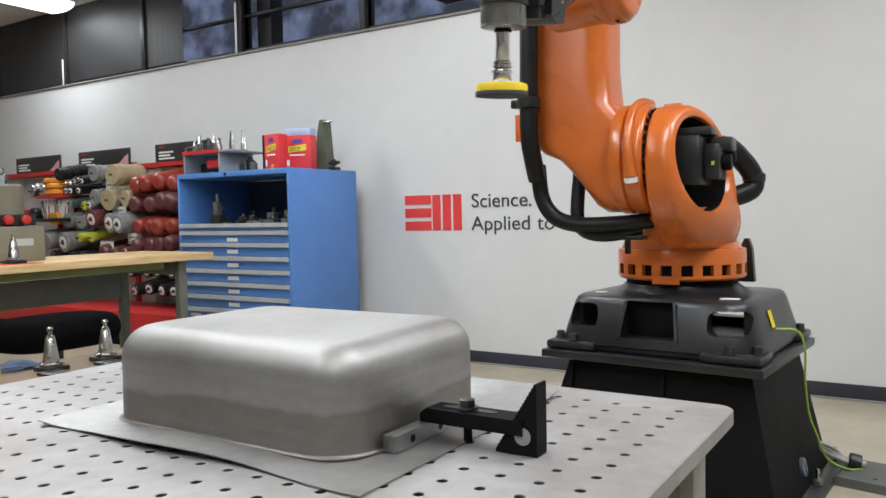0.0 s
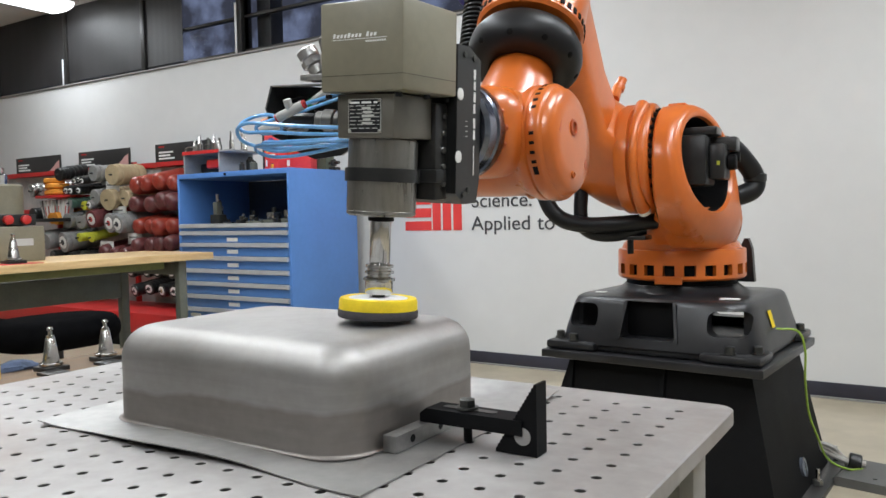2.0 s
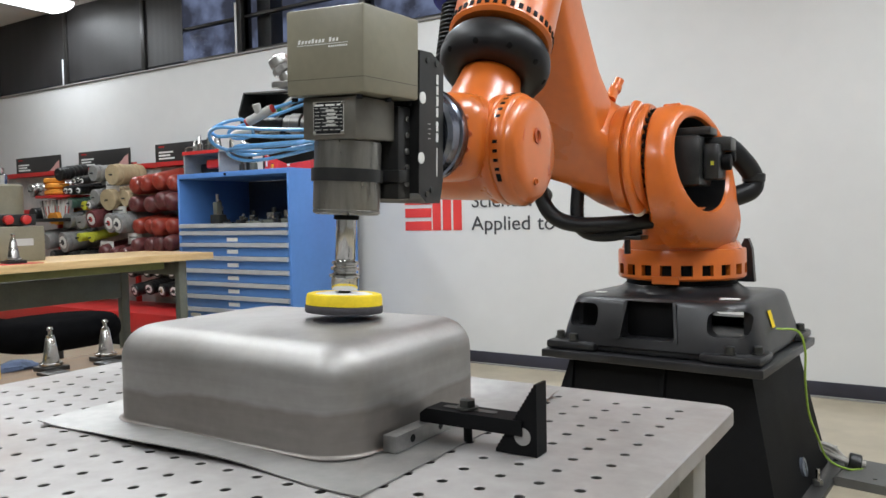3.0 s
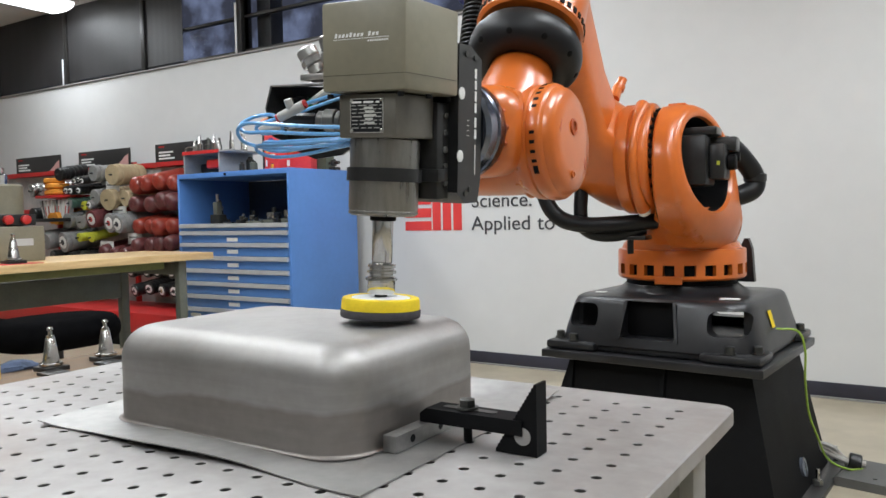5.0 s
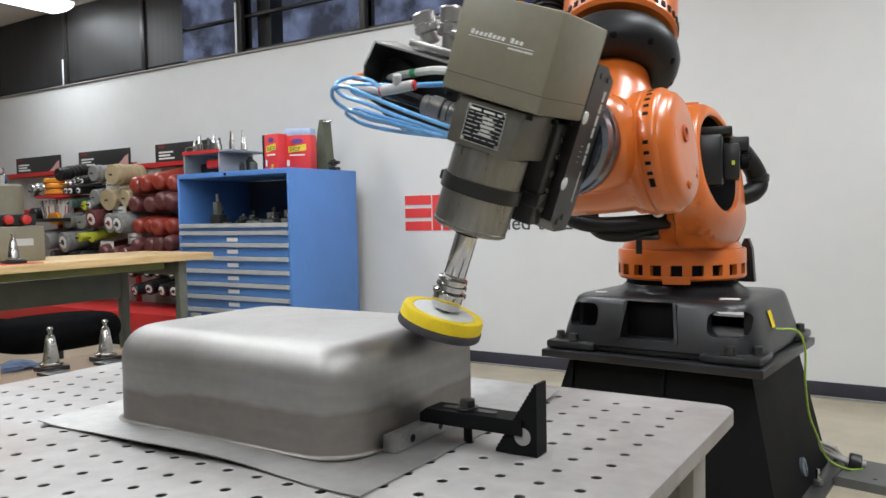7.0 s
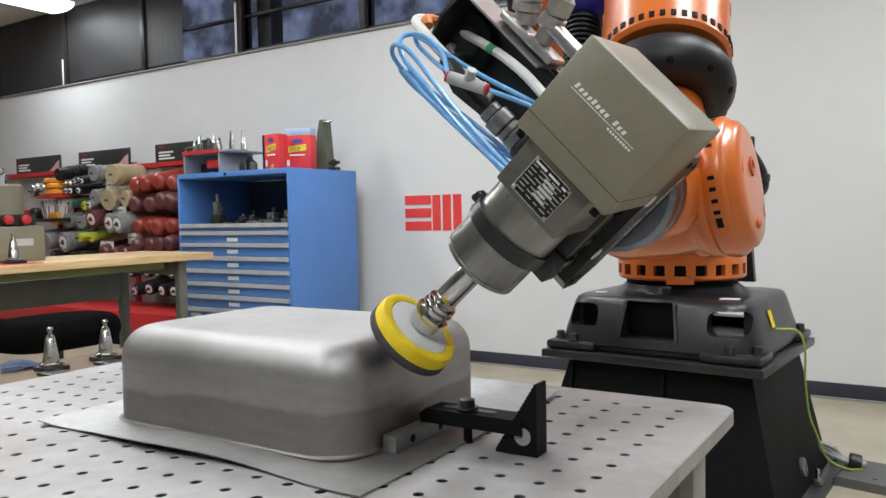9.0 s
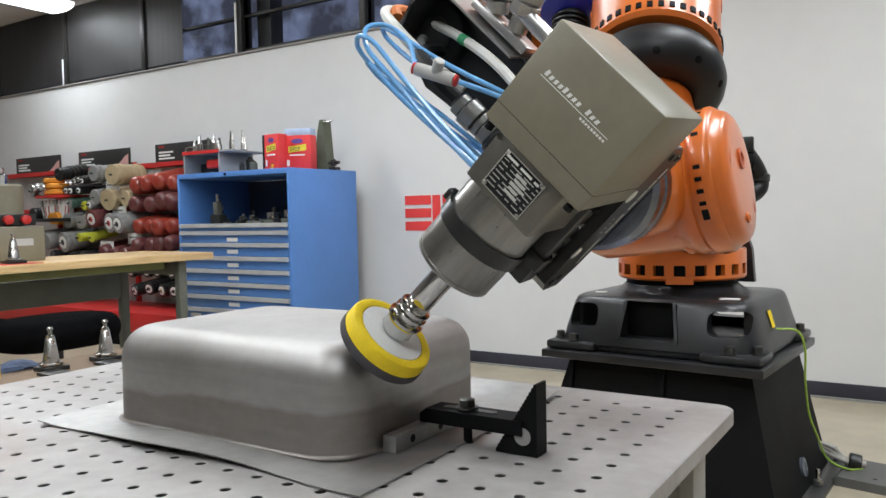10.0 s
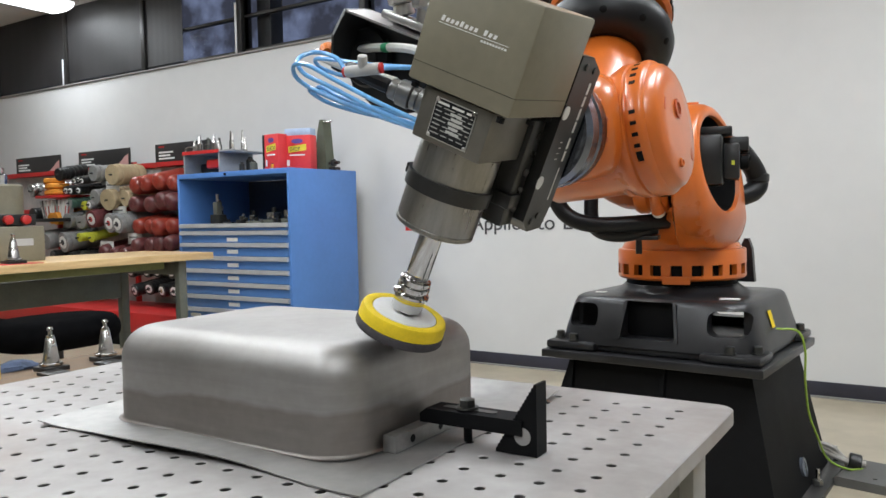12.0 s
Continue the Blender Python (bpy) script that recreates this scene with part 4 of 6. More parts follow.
def amber_packs():
    """Loose amber bonnets and a fan of thin strips on the rack's side shelf."""
    for x, z, w in ((-7.30, 1.345, .15), (-7.31, 1.405, .13), (-7.36, 1.46, .07)):
        t = thing("amber_bonnet", "folded amber polishing bonnet on the rack", "polishing bonnet", pose(x, 4.40, z), group="amber bonnets")
        bm = B()
        loft(bm, [[Vector((u, v, h)) for u, v in oval(0, 0, w * q, .10 * q, 24, 2.6)] for h, q in ((0, .85), (.015, 1), (.045, .97), (.058, .8))])
        part("pad", bm, OYEL, t)
    t = thing("amber_shelf", "narrow red shelf on the rack", "shelf", pose(-7.30, 4.40, 1.318))
    bm = B()
    box(bm, -.20, .28, -.12, .26, 0, .026, .003)
    part("board", bm, RED, t)
    random.seed(4)
    for k in range(9):
        t = thing("sanding_strip", "thin pale sanding strip with red print", "sanding strip", pose(-7.46 + .05 * k, 4.36, 1.12, 0, (k - 4) * 4.5, 0), group="sanding strips")
        bm = B()
        box(bm, -.017, .017, -.02, .02, 0, .18, .002)
        part("strip", bm, WHITE if k % 4 else GREYD, t)
        bm = B()
        box(bm, -.006, .006, -.0215, -.0205, .02, .12)
        part("print_bar", bm, RED if k % 3 else WHITE, t)
    t = thing("strip_tray", "dark tray holding sanding strips", "tray", pose(-7.27, 4.40, 1.085))
    bm = B()
    box(bm, -.27, .27, -.10, .26, 0, .034, .003)
    part("tray", bm, BLKAN, t)
    for x, z in ((-6.45, 1.405), (-6.15, .915), (-6.36, 1.165), (-6.57, .84), (-7.2, 1.245)):
        t = thing("price_card", "white card hung on the rack rail", "card", pose(x, 4.42, z), group="price cards")
        bm = B()
        box(bm, -.10, .10, 0, .004, -.05, .05, .001)
        part("card", bm, WHITE, t)
        bm = B()
        box(bm, -.08, .05, -.0015, -.0003, .005, .02)
        part("print_bar", bm, GREYD, t)


def rolls():
    mats = [WRAPR, TAN, GREYD, GREYD, WRAPM, OYEL, OYEL, TEAL, YGREEN, STEELG, BLKAN, BLKAN, MAROON]
    names = ["brick-red", "tan", "grey", "grey and white", "maroon", "amber", "amber", "dark green", "lime", "silvery", "black", "black white-faced", "maroon white-faced"]
    random.seed(9)
    for x, z, r, l, k in roll_plan():
        random.seed(int(1000 * (x + 20) + 7 * z * 1000))
        yb = 4.66
        y = 4.32 + random.uniform(-0.02, 0.03)
        l = yb - y - 0.01
        t = thing("abrasive_roll", "stack of %s abrasive discs hung on a rack hook" % names[k], "abrasive discs", pose(x, y, z, random.uniform(2, 12), 0, random.uniform(-9, 9)), group="abrasive discs")
        n = 7
        bm = B()
        prof = [(r * .3, 0.0)]
        for j in range(n):
            a, b = l * j / n, l * (j + 1) / n
            rj = r * random.uniform(0.93, 1.03)
            prof += [(rj * .96, a + .001), (rj, a + 0.006), (rj, b - 0.007), (rj * .96, b - .003)]
        if k in (0, 4):
            # soft packs in clear wrap with rounded ends
            prof = [(r * .25, 0), (r * .62, .006), (r * .86, .022), (r * .97, .05), (r, .09), (r * .97, l * .6), (r * .98, l)]
        prof += [(r * .3, l)]
        lathe(bm, prof, axis_m((0, 0, 0), (0, 1, 0)), 22)
        part("disc_pack", bm, mats[k], t)
        bm = B()
        lathe(bm, [(r * .26, -0.004), (r * .26, 0.02)] if k not in (3, 11, 12) else [(r * .62, -0.004), (r * .64, 0.0), (r * .64, 0.02)], axis_m((0, 0, 0), (0, 1, 0)), 20)
        part("centre_label", bm, WHITE if k in (3, 11, 12) else mats[k], t)
        if k in (3, 11, 12):
            bm = B()
            lathe(bm, [(r * .28, -0.008), (r * .28, -0.0045)], axis_m((0, 0, 0), (0, 1, 0)), 18)
            part("core", bm, INK if random.random() < .6 else (RED if k != 11 else TAN), t)
        bm = B()
        cyl(bm, (0, -0.03, 0), (0, 1, 0), 0.008, l + 0.055, 10)
        if k not in (0, 4):
            part("hook", bm, DKMETAL, t)


rolls()
amber_packs()
# ---- robot ----
RX, RY, RZ = -0.8524, 3.1418, 0.5163
SHOULDER, SHOULDER_Z, ARM, DROP, FORE, HAND = 0.35, 0.75, 1.25, 0.055, 1.10, 0.23
robot = thing("industrial_robot", "orange six-axis industrial robot on a black base holding a sanding tool", "robot", pose(RX, RY, RZ))


def pedestal():
    t = thing("robot_pedestal", "black welded steel pedestal under the robot", "pedestal", pose(-0.850, 3.125, 0, 0, 0, -4.5))
    zt = RZ + 0.0225
    bm = B()
    box(bm, -0.420, 0.420, -0.40, 0.40, zt - 0.030, zt, 0.003)
    part("top_plate", bm, CHAR, t, "thick dark steel plate")
    bm = B()
    loft(bm, [[Vector((x, y, 0.022)) for x, y in ((-0.47, -0.40), (0.47, -0.40), (0.47, 0.40), (-0.47, 0.40))],
              [Vector((x, y, zt - 0.0305)) for x, y in ((-0.33, -0.32), (0.36, -0.32), (0.36, 0.36), (-0.33, 0.36))]])
    part("column", bm, BLACKP, t, smooth=False, bevel=0.004)
    bm = B()
    box(bm, -0.56, 0.53, -0.52, 0.52, 0.0, 0.0215, 0.003)
    part("floor_plate", bm, CHAR, t)
    for s in (-1, 0.12):
        bm = B()
        prism(bm, [(-0.44, 0.0225), (-0.30, 0.0225), (-0.30, zt - 0.04), (-0.335, zt - 0.04)], s * 0.33, s * 0.33 + 0.02, "yz")
        part("gusset", bm, BLACKP, t, smooth=False)
    bm = B()
    lathe(bm, [(.036, 0), (.036, .010), (.025, .012)], axis_m((0.452, 0.02, 0.105), (1, 0, 0.22)), 24)
    part("cable_port", bm, mat("port_clear", (0.16, 0.18, 0.22), 0.15, metal=0.4), t, "glossy round port cover")
    for x, y in ((-.50, -.45), (.49, -.45), (.49, .45), (-.50, .45), (.49, 0.1)):
        bm = B()
        cyl(bm, (x, y, 0.022), (0, 0, 1), 0.008, 0.06, 10)
        lathe(bm, [(.019, 0), (.019, .018), (.014, .02)], axis_m((x, y, 0.022), (0, 0, 1)), 6)
        part("anchor_bolt", bm, STEELG, t)


pedestal()


def hollow(bm, cuts):
    """Cuts rounded pockets (x0, x1, y0, y1, z0, z1, radius) out of a solid."""
    made = []
    for x0, x1, y0, y1, z0, z1, rad in cuts:
        c = B()
        if x1 > 0.45 or x0 < -0.45:
            prism(c, rrect((y0 + y1) / 2, (z0 + z1) / 2, (y1 - y0) / 2, (z1 - z0) / 2, rad, 5), x0, x1, "yz")
        else:
            prism(c, rrect((x0 + x1) / 2, (z0 + z1) / 2, (x1 - x0) / 2, (z1 - z0) / 2, rad, 5), y0, y1, "xz")
        bmesh.ops.recalc_face_normals(c, faces=c.faces)
        me = bpy.data.meshes.new("pocket")
        c.to_mesh(me)
        c.free()
        made.append(new("pocket", me))
    bmesh.ops.recalc_face_normals(bm, faces=bm.faces)
    me = bpy.data.meshes.new("solid")
    bm.to_mesh(me)
    bm.free()
    ob = new("solid", me)
    for c in made:
        mod = ob.modifiers.new("cut", "BOOLEAN")
        mod.operation, mod.object, mod.solver = "DIFFERENCE", c, "EXACT"
    bpy.context.view_layer.update()
    cut = bpy.data.meshes.new_from_object(ob.evaluated_get(bpy.context.evaluated_depsgraph_get()))
    out = B()
    out.from_mesh(cut)
    for o in [ob] + made:
        bpy.data.objects.remove(o)
    return out


def robot_base():
    body = B()
    sec = [(0.050, 0.392, 0.372, 6.5), (0.10, 0.383, 0.362, 6.5), (0.205, 0.354, 0.332, 6.5), (0.222, 0.346, 0.325, 6.5), (0.230, 0.336, 0.316, 6.2), (0.233, 0.30, 0.285, 5.5), (0.240, 0.25, 0.24, 2.6), (0.262, 0.228, 0.222, 2.0), (0.270, 0.22, 0.22, 2.0)]
    loft(body, [[Vector((x, y, z)) for x, y in oval(0, 0, rx, ry, 72, p)] for z, rx, ry, p in sec])
    cavity = (-.315, .315, -.290, .290, .062, .218, .02)
    windows_cut = [(-.335, -.205, -.5, -.25, .112, .205, .03), (.215, .352, -.5, -.25, .112, .200, .03), (-.105, .105, -.5, -.25, .085, .222, .014),
                   (.02, .20, .25, .5, .10, .200, .03), (-.5, -.25, .05, .28, .085, .200, .03)]
    b = part("base", hollow(body, [cavity] + windows_cut), CHAR, robot, "dark charcoal cast base with cut-outs", m=pose(0, 0, 0, 0, 0, -4.5))
    # Plate added behind the middle pocket, black to put in the recess's shade.
    bm = B()
    box(bm, -.112, .112, -.286, -.270, .063, .217, .003)
    part("pocket_back", bm, BLACKP, b)
    # sloping collar round the middle pocket
    for sx in (-1, 1):
        bm = B()
        loft(bm, [[Vector((sx * (x + d), y, z)) for x, y in ((.100, -.374 + .29 * (z - .08)), (.112, -.374 + .29 * (z - .08)), (.112, -.33), (.100, -.33))] for z, d in ((.082, .006), (.224, -.014))])
        part("pocket_rib", bm, CHAR, b, bevel=0.002)
    bm = B()
    for sx in (-1, 1):
        for sy in (-1, 1):
            box(bm, min(sx * .20, sx * .41), max(sx * .20, sx * .41), min(sy * .22, sy * .392), max(sy * .22, sy * .392), 0.024, 0.058, 0.012)
    box(bm, -0.385, 0.385, -0.362, 0.375, 0.025, 0.050, 0.010)
    part("foot_flange", bm, CHAR, b)
    for sx in (-1, 1):
        for sy in (-1, 1):
            for dx, dy in ((.382, .315), (.300, .366)):
                bm = B()
                lathe(bm, [(.022, 0), (.022, .004), (.0165, .0045), (.0165, .026), (.013, .028)], axis_m((sx * dx, sy * dy, 0.0585), (0, 0, 1)), 12)
                part("foot_bolt", bm, DKMETAL, b)
    bm = B()
    lathe(bm, [(.215, .262), (.215, .287), (.20, .289)], None, 40)
    part("neck", bm, BLACKP, robot)
    # labels and the cable fin at the back
    bm = B()
    box(bm, -.035, .035, -.02, .02, 0, 0.001)
    part("white_label", bm, WHITE, b, m=pose(0.262, -0.235, 0.2358, 2, 0, 8))
    bm = B()
    box(bm, -.03, .03, -.016, .016, 0, 0.001)
    part("white_label", bm, WHITE, b, m=pose(-0.25, -0.20, 0.2362, 2, 0, 24))
    bm = B()
    box(bm, -.0008, .0008, -.020, .020, -.032, .032)
    part("yellow_label", bm, YELLOW, b, m=pose(0.3715, -0.10, 0.155, 0, -16, 0))
    bm = B()
    prism(bm, [(0.12, 0.262), (0.235, 0.262), (0.225, 0.40), (0.21, 0.44), (0.195, 0.44)], 0.19, 0.22)
    part("cable_fin", bm, CHAR, b, bevel=0.004)


robot_base()


def carousel():
    """Turning shoulder; x forward, origin on the base's foot."""
    bm = B()
    seg = 96
    lathe(bm, [(.225, .414), (.245, .408), (.248, .40), (.248, .352)], None, seg, cap=False)
    lathe(bm, [(.248, .312), (.248, .300), (.240, .292), (.20, .290)], None, seg, cap=False)
    n = 20
    for k in range(n):
        a0, a1 = 2 * math.pi * (k + 0.28) / n, 2 * math.pi * (k + 1.0 - 0.28) / n
        pts = [(.248 * math.cos(a0), .248 * math.sin(a0)), (.248 * math.cos((a0 + a1) / 2), .248 * math.sin((a0 + a1) / 2)), (.248 * math.cos(a1), .248 * math.sin(a1)), (.226 * math.cos(a1), .226 * math.sin(a1)), (.226 * math.cos(a0), .226 * math.sin(a0))]
        prism(bm, pts, .3118, .3522, "xy")
    # the body rising to the shoulder
    secs = [(.405, .0, .0, .236, .236, 2.0, 0), (.43, .01, .0, .228, .222, 2.1, 0), (.46, .05, .01, .222, .19, 2.2, 0), (.50, .14, .04, .225, .14, 2.5, .2), (.54, .22, .065, .22, .10, 2.8, .5), (.57, .28, .075, .20, .07, 3.2, .8)]
    loft(bm, [[Vector((x, y - .34 * w * (x - .35), z)) for x, y in oval(cx, cy, rx, ry, 40, p)] for z, cx, cy, rx, ry, p, w in secs])
    c = part("carousel", bm, ORANGE, robot, "glossy orange turning shoulder casting")
    bm = B()
    lathe(bm, [(.2255, .30), (.2255, .36)], None, 48)
    part("slot_backing", bm, BLACKP, c)
    bm = B()
    prism(bm, [(-.05, 0), (.05, 0), (.05, .028), (-.05, .028)], 0, .01, "yz", m=pose(.247, .0, .282, 0, 0, 0))
    part("stop_lug", bm, ORANGE, c, bevel=0.003)

    # the drum round the axis-two motor, open on a slant
    def drum_ring(r, y0, k, low=0.0, n=64, rise=1.04):
        out = []
        for i in range(n):
            a = 2 * math.pi * i / n
            c, q = math.cos(a), math.sin(a)
            dx, dz = r * c, r * q * rise
            if q < 0 and low:
                # the outside runs straight down into the casting below
                dx = r * math.copysign(abs(c) ** (1 - 0.45 * low), c) * (1 + 0.06 * low * abs(q))
                dz = -r * abs(q) ** (1 - 0.2 * low) * (rise + 0.46 * low)
            y = y0 - .030 - k * (0.34 * dx + 0.16 * max(dz, -.20))
            out.append(Vector((.35 + dx - (.20 * low * q * q if q < 0 else 0), y, .722 + dz)))
        return out
    bm = B()
    loft(bm, [drum_ring(.150, .034, 0), drum_ring(.196, .036, 0, .8), drum_ring(.204, .044, 0, 1), drum_ring(.206, .10, .5, 1), drum_ring(.206, .150, .9, 1), drum_ring(.204, .172, 1, 1), drum_ring(.196, .186, 1, .9), drum_ring(.184, .193, 1, .55), drum_ring(.172, .194, 1, .15), drum_ring(.165, .190, 1), drum_ring(.161, .178, 1)], cap=False)
    part("motor_housing", bm, ORANGE, c, "orange ring housing open towards the motor")
    # Drum's inner wall coloured black, standing in for shade inside the opening.
    bm = B()
    loft(bm, [drum_ring(.1605, .177, 1), drum_ring(.152, .13, 1), drum_ring(.14, .066, 0)], cap=False)
    part("housing_shade", bm, BLACKP, c)
    bm = B()
    lathe(bm, [(.138, 0), (.138, .004)], axis_m((.35, .033, .735), (0, 1, 0)), 32)
    part("housing_bottom", bm, BLACKP, c)
    bm = B()
    box(bm, .25, .45, .038, .17, .645, .82, 0.012)
    box(bm, .28, .41, .1705, .225, .665, .79, 0.010)
    box(bm, .30, .42, .08, .20, .8205, .848, 0.004)
    box(bm, .25, .35, .14, .255, .765, .815, 0.006)
    mo = part("motor", bm, BLKAN, c, "black servo motor")
    bm = B()
    cyl(bm, (.35, .2255, .725), (0, 1, 0), .028, .03, 18, edge=.004)
    cyl(bm, (.30, .226, .745), (0, 1, 0), .018, .035, 14, edge=.003)
    part("plug", bm, BLACKP, mo)
    bm = B()
    box(bm, .411, .4125, .198, .208, .714, .728)
    part("label_patch", bm, YGREEN, mo)
    # bolts between drum and arm
    for k in range(30):
        a = 2 * math.pi * k / 30
        bm = B()
        cyl(bm, (.35 + .172 * math.cos(a), +.003, .75 + .172 * math.sin(a)), (0, -1, 0), .0085, .02, 8)
        part("bolt", bm, BLACKP, c)
    bm = B()
    lathe(bm, [(.160, 0), (.160, .030)], axis_m((.35, .010, .75), (0, -1, 0)), 40)
    part("gear_ring", bm, DKMETAL, c)
    bm = B()
    box(bm, .325, .385, .03, .09, .922, .941, 0.004)
    part("top_cap", bm, ORANGE, c)
    # hoses behind the motor
    bm = B()
    tube(bm, [(.24, .10, .79), (.17, .20, .795), (.11, .258, .735), (.07, .286, .675), (.08, .275, .63), (.14, .20, .60), (.22, .12, .585)], .038, 14, 8)
    part("rear_hose", bm, RUBBER, c, "thick black corrugated cable hose")
    bm = B()
    lathe(bm, [(.038, 0), (.042, .004), (.042, .028), (.038, .032)], axis_m((.07, .287, .662), (0, .02, .6)), 18)
    part("hose_collar", bm, BLKAN, c)
    # black hose loop in front, below the arm
    bm = B()
    tube(bm, [(.36, -.02, .525), (.42, -.14, .515), (.45, -.27, .515), (.46, -.36, .545), (.46, -.41, .62), (.46, -.425, .74)], .030, 14, 8)
    tube(bm, [(.36, -.06, .50), (.40, -.17, .475), (.42, -.255, .490), (.42, -.285, .55), (.40, -.28, .72)], .026, 14, 8)
    part("front_hose", bm, RUBBER, c, "black cable hose looping below the arm")
    bm = B()
    box(bm, .30, .40, -.17, -.05, .455, .470, 0.003)
    part("hose_bracket", bm, BLKAN, c)
    bm = B()
    cyl(bm, (.30, -.13, .40), (0, 0, 1), .012, .055, 12)
    part("bracket_post", bm, BLKAN, c)
    return c


CAROUSEL = carousel()


def link_arm():
    """Lower arm; x along the arm, y across, origin on axis two."""
    bm = B()

    def sec(x, y0, y1, z0, z1, p=3.0):
        y0, y1 = y0 - .045, y1 + .01 if x > .15 else -.06
        return [Vector((x, y, z)) for y, z in oval((y0 + y1) / 2, (z0 + z1) / 2, (y1 - y0) / 2, (z1 - z0) / 2, 36, p)]
    rings = [sec(-.192, -.135, -.10, -.05, .05, 2.4), sec(-.165, -.170, -.10, -.095, .095, 3.0), sec(-.10, -.210, -.10, -.128, .128, 3.6), sec(-.03, -.262, -.10, -.140, .140, 4.2), sec(.008, -.300, -.10, -.142, .142, 4.6), sec(.034, -.362, -.10, -.142, .142, 4.8), sec(.065, -.396, -.12, -.141, .141, 4.8), sec(.11, -.409, -.14, -.140, .140, 4.8),
             sec(.20, -.418, -.155, -.138, .138, 4.6), sec(.34, -.426, -.165, -.128, .128, 4.4), sec(.6, -.422, -.16, -.12, .12, 4.2), sec(.9, -.39, -.13, -.115, .115, 4.0), sec(1.15, -.35, -.08, -.13, .13, 3.4), sec(1.30, -.32, -.06, -.14, .14, 2.4), sec(1.40, -.27, -.10, -.08, .08, 2.2)]
    loft(bm, rings)
    lathe(bm, [(.12, -.012), (.190, -.008), (.199, .0), (.202, .01), (.202, .045), (.190, .054), (.190, .060), (.200, .066), (.200, .096), (.192, .110), (.16, .118)], axis_m((0, -.018, 0), (0, -1, 0)), 56)
    a = part("link_arm", bm, ORANGE, robot, "glossy orange lower arm with a round joint hub")
    bm = B()
    pts = []
    for k in range(15):
        th = radians(14 - 122 * k / 14)
        pts.append((.205 * math.cos(th), -.045 - .012 * math.sin(k / 14 * math.pi), .205 * math.sin(th)))
    tube(bm, pts, .020, 12, 2, rr=lambda s: 0.75 + 0.55 * (2 * s - 1) ** 4)
    part("guard_rib", bm, ORANGE, a, "curved orange guard rib round the joint")
    bm = B()
    lathe(bm, [(.016, 0), (.0235, .004), (.0235, .022), (.015, .026)], axis_m((pts[-1][0], pts[-1][1], pts[-1][2]), (-.98, 0, .2)), 16)
    part("rib_tip", bm, WHITE, a, "white end cap")
    for k in range(26):
        th = 2 * math.pi * k / 26
        bm = B()
        cyl(bm, (.176 * math.cos(th), -.016, .176 * math.sin(th)), (0, 1, 0), .0075, .008, 8)
        part("bolt", bm, BLACKP, a)
    bm = B()
    lathe(bm, [(.022, 0), (.022, .02), (.018, .024), (.018, .05), (.012, .052)], axis_m((.18, -.165, .195), (.35, 0.25, .9)), 18)
    cyl(bm, (.18, -.168, .135), (0.05, 0, 1), .02, .062, 14)
    part("lifting_stud", bm, ORANGE, a)
    # cable hose along the front of the arm
    bm = B()
    tube(bm, [(-.06, -.425, -.12), (.02, -.425, -.16), (.12, -.43, -.175), (.4, -.43, -.165), (.8, -.42, -.16), (1.1, -.40, -.18)], .034, 14, 8)
    part("arm_hose", bm, RUBBER, a, "black cable hose running up the arm")
    bm = B()
    lathe(bm, [(.036, -.02), (.045, -.016), (.045, .016), (.036, .02)], axis_m((.22, -.431, -.172), (1, 0, 0.03)), 16)
    box(bm, .205, .235, -.495, -.455, -.195, -.155, 0.004)
    part("hose_clamp", bm, BLKAN, a)
    bm = B()
    box(bm, .08, .18, -.480, -.455, -.19, -.18, 0.002)
    part("orange_tag", bm, mat("orange_plastic", (0.85, 0.16, 0.02), 0.5), a)
    return a


LINK_ARM = link_arm()


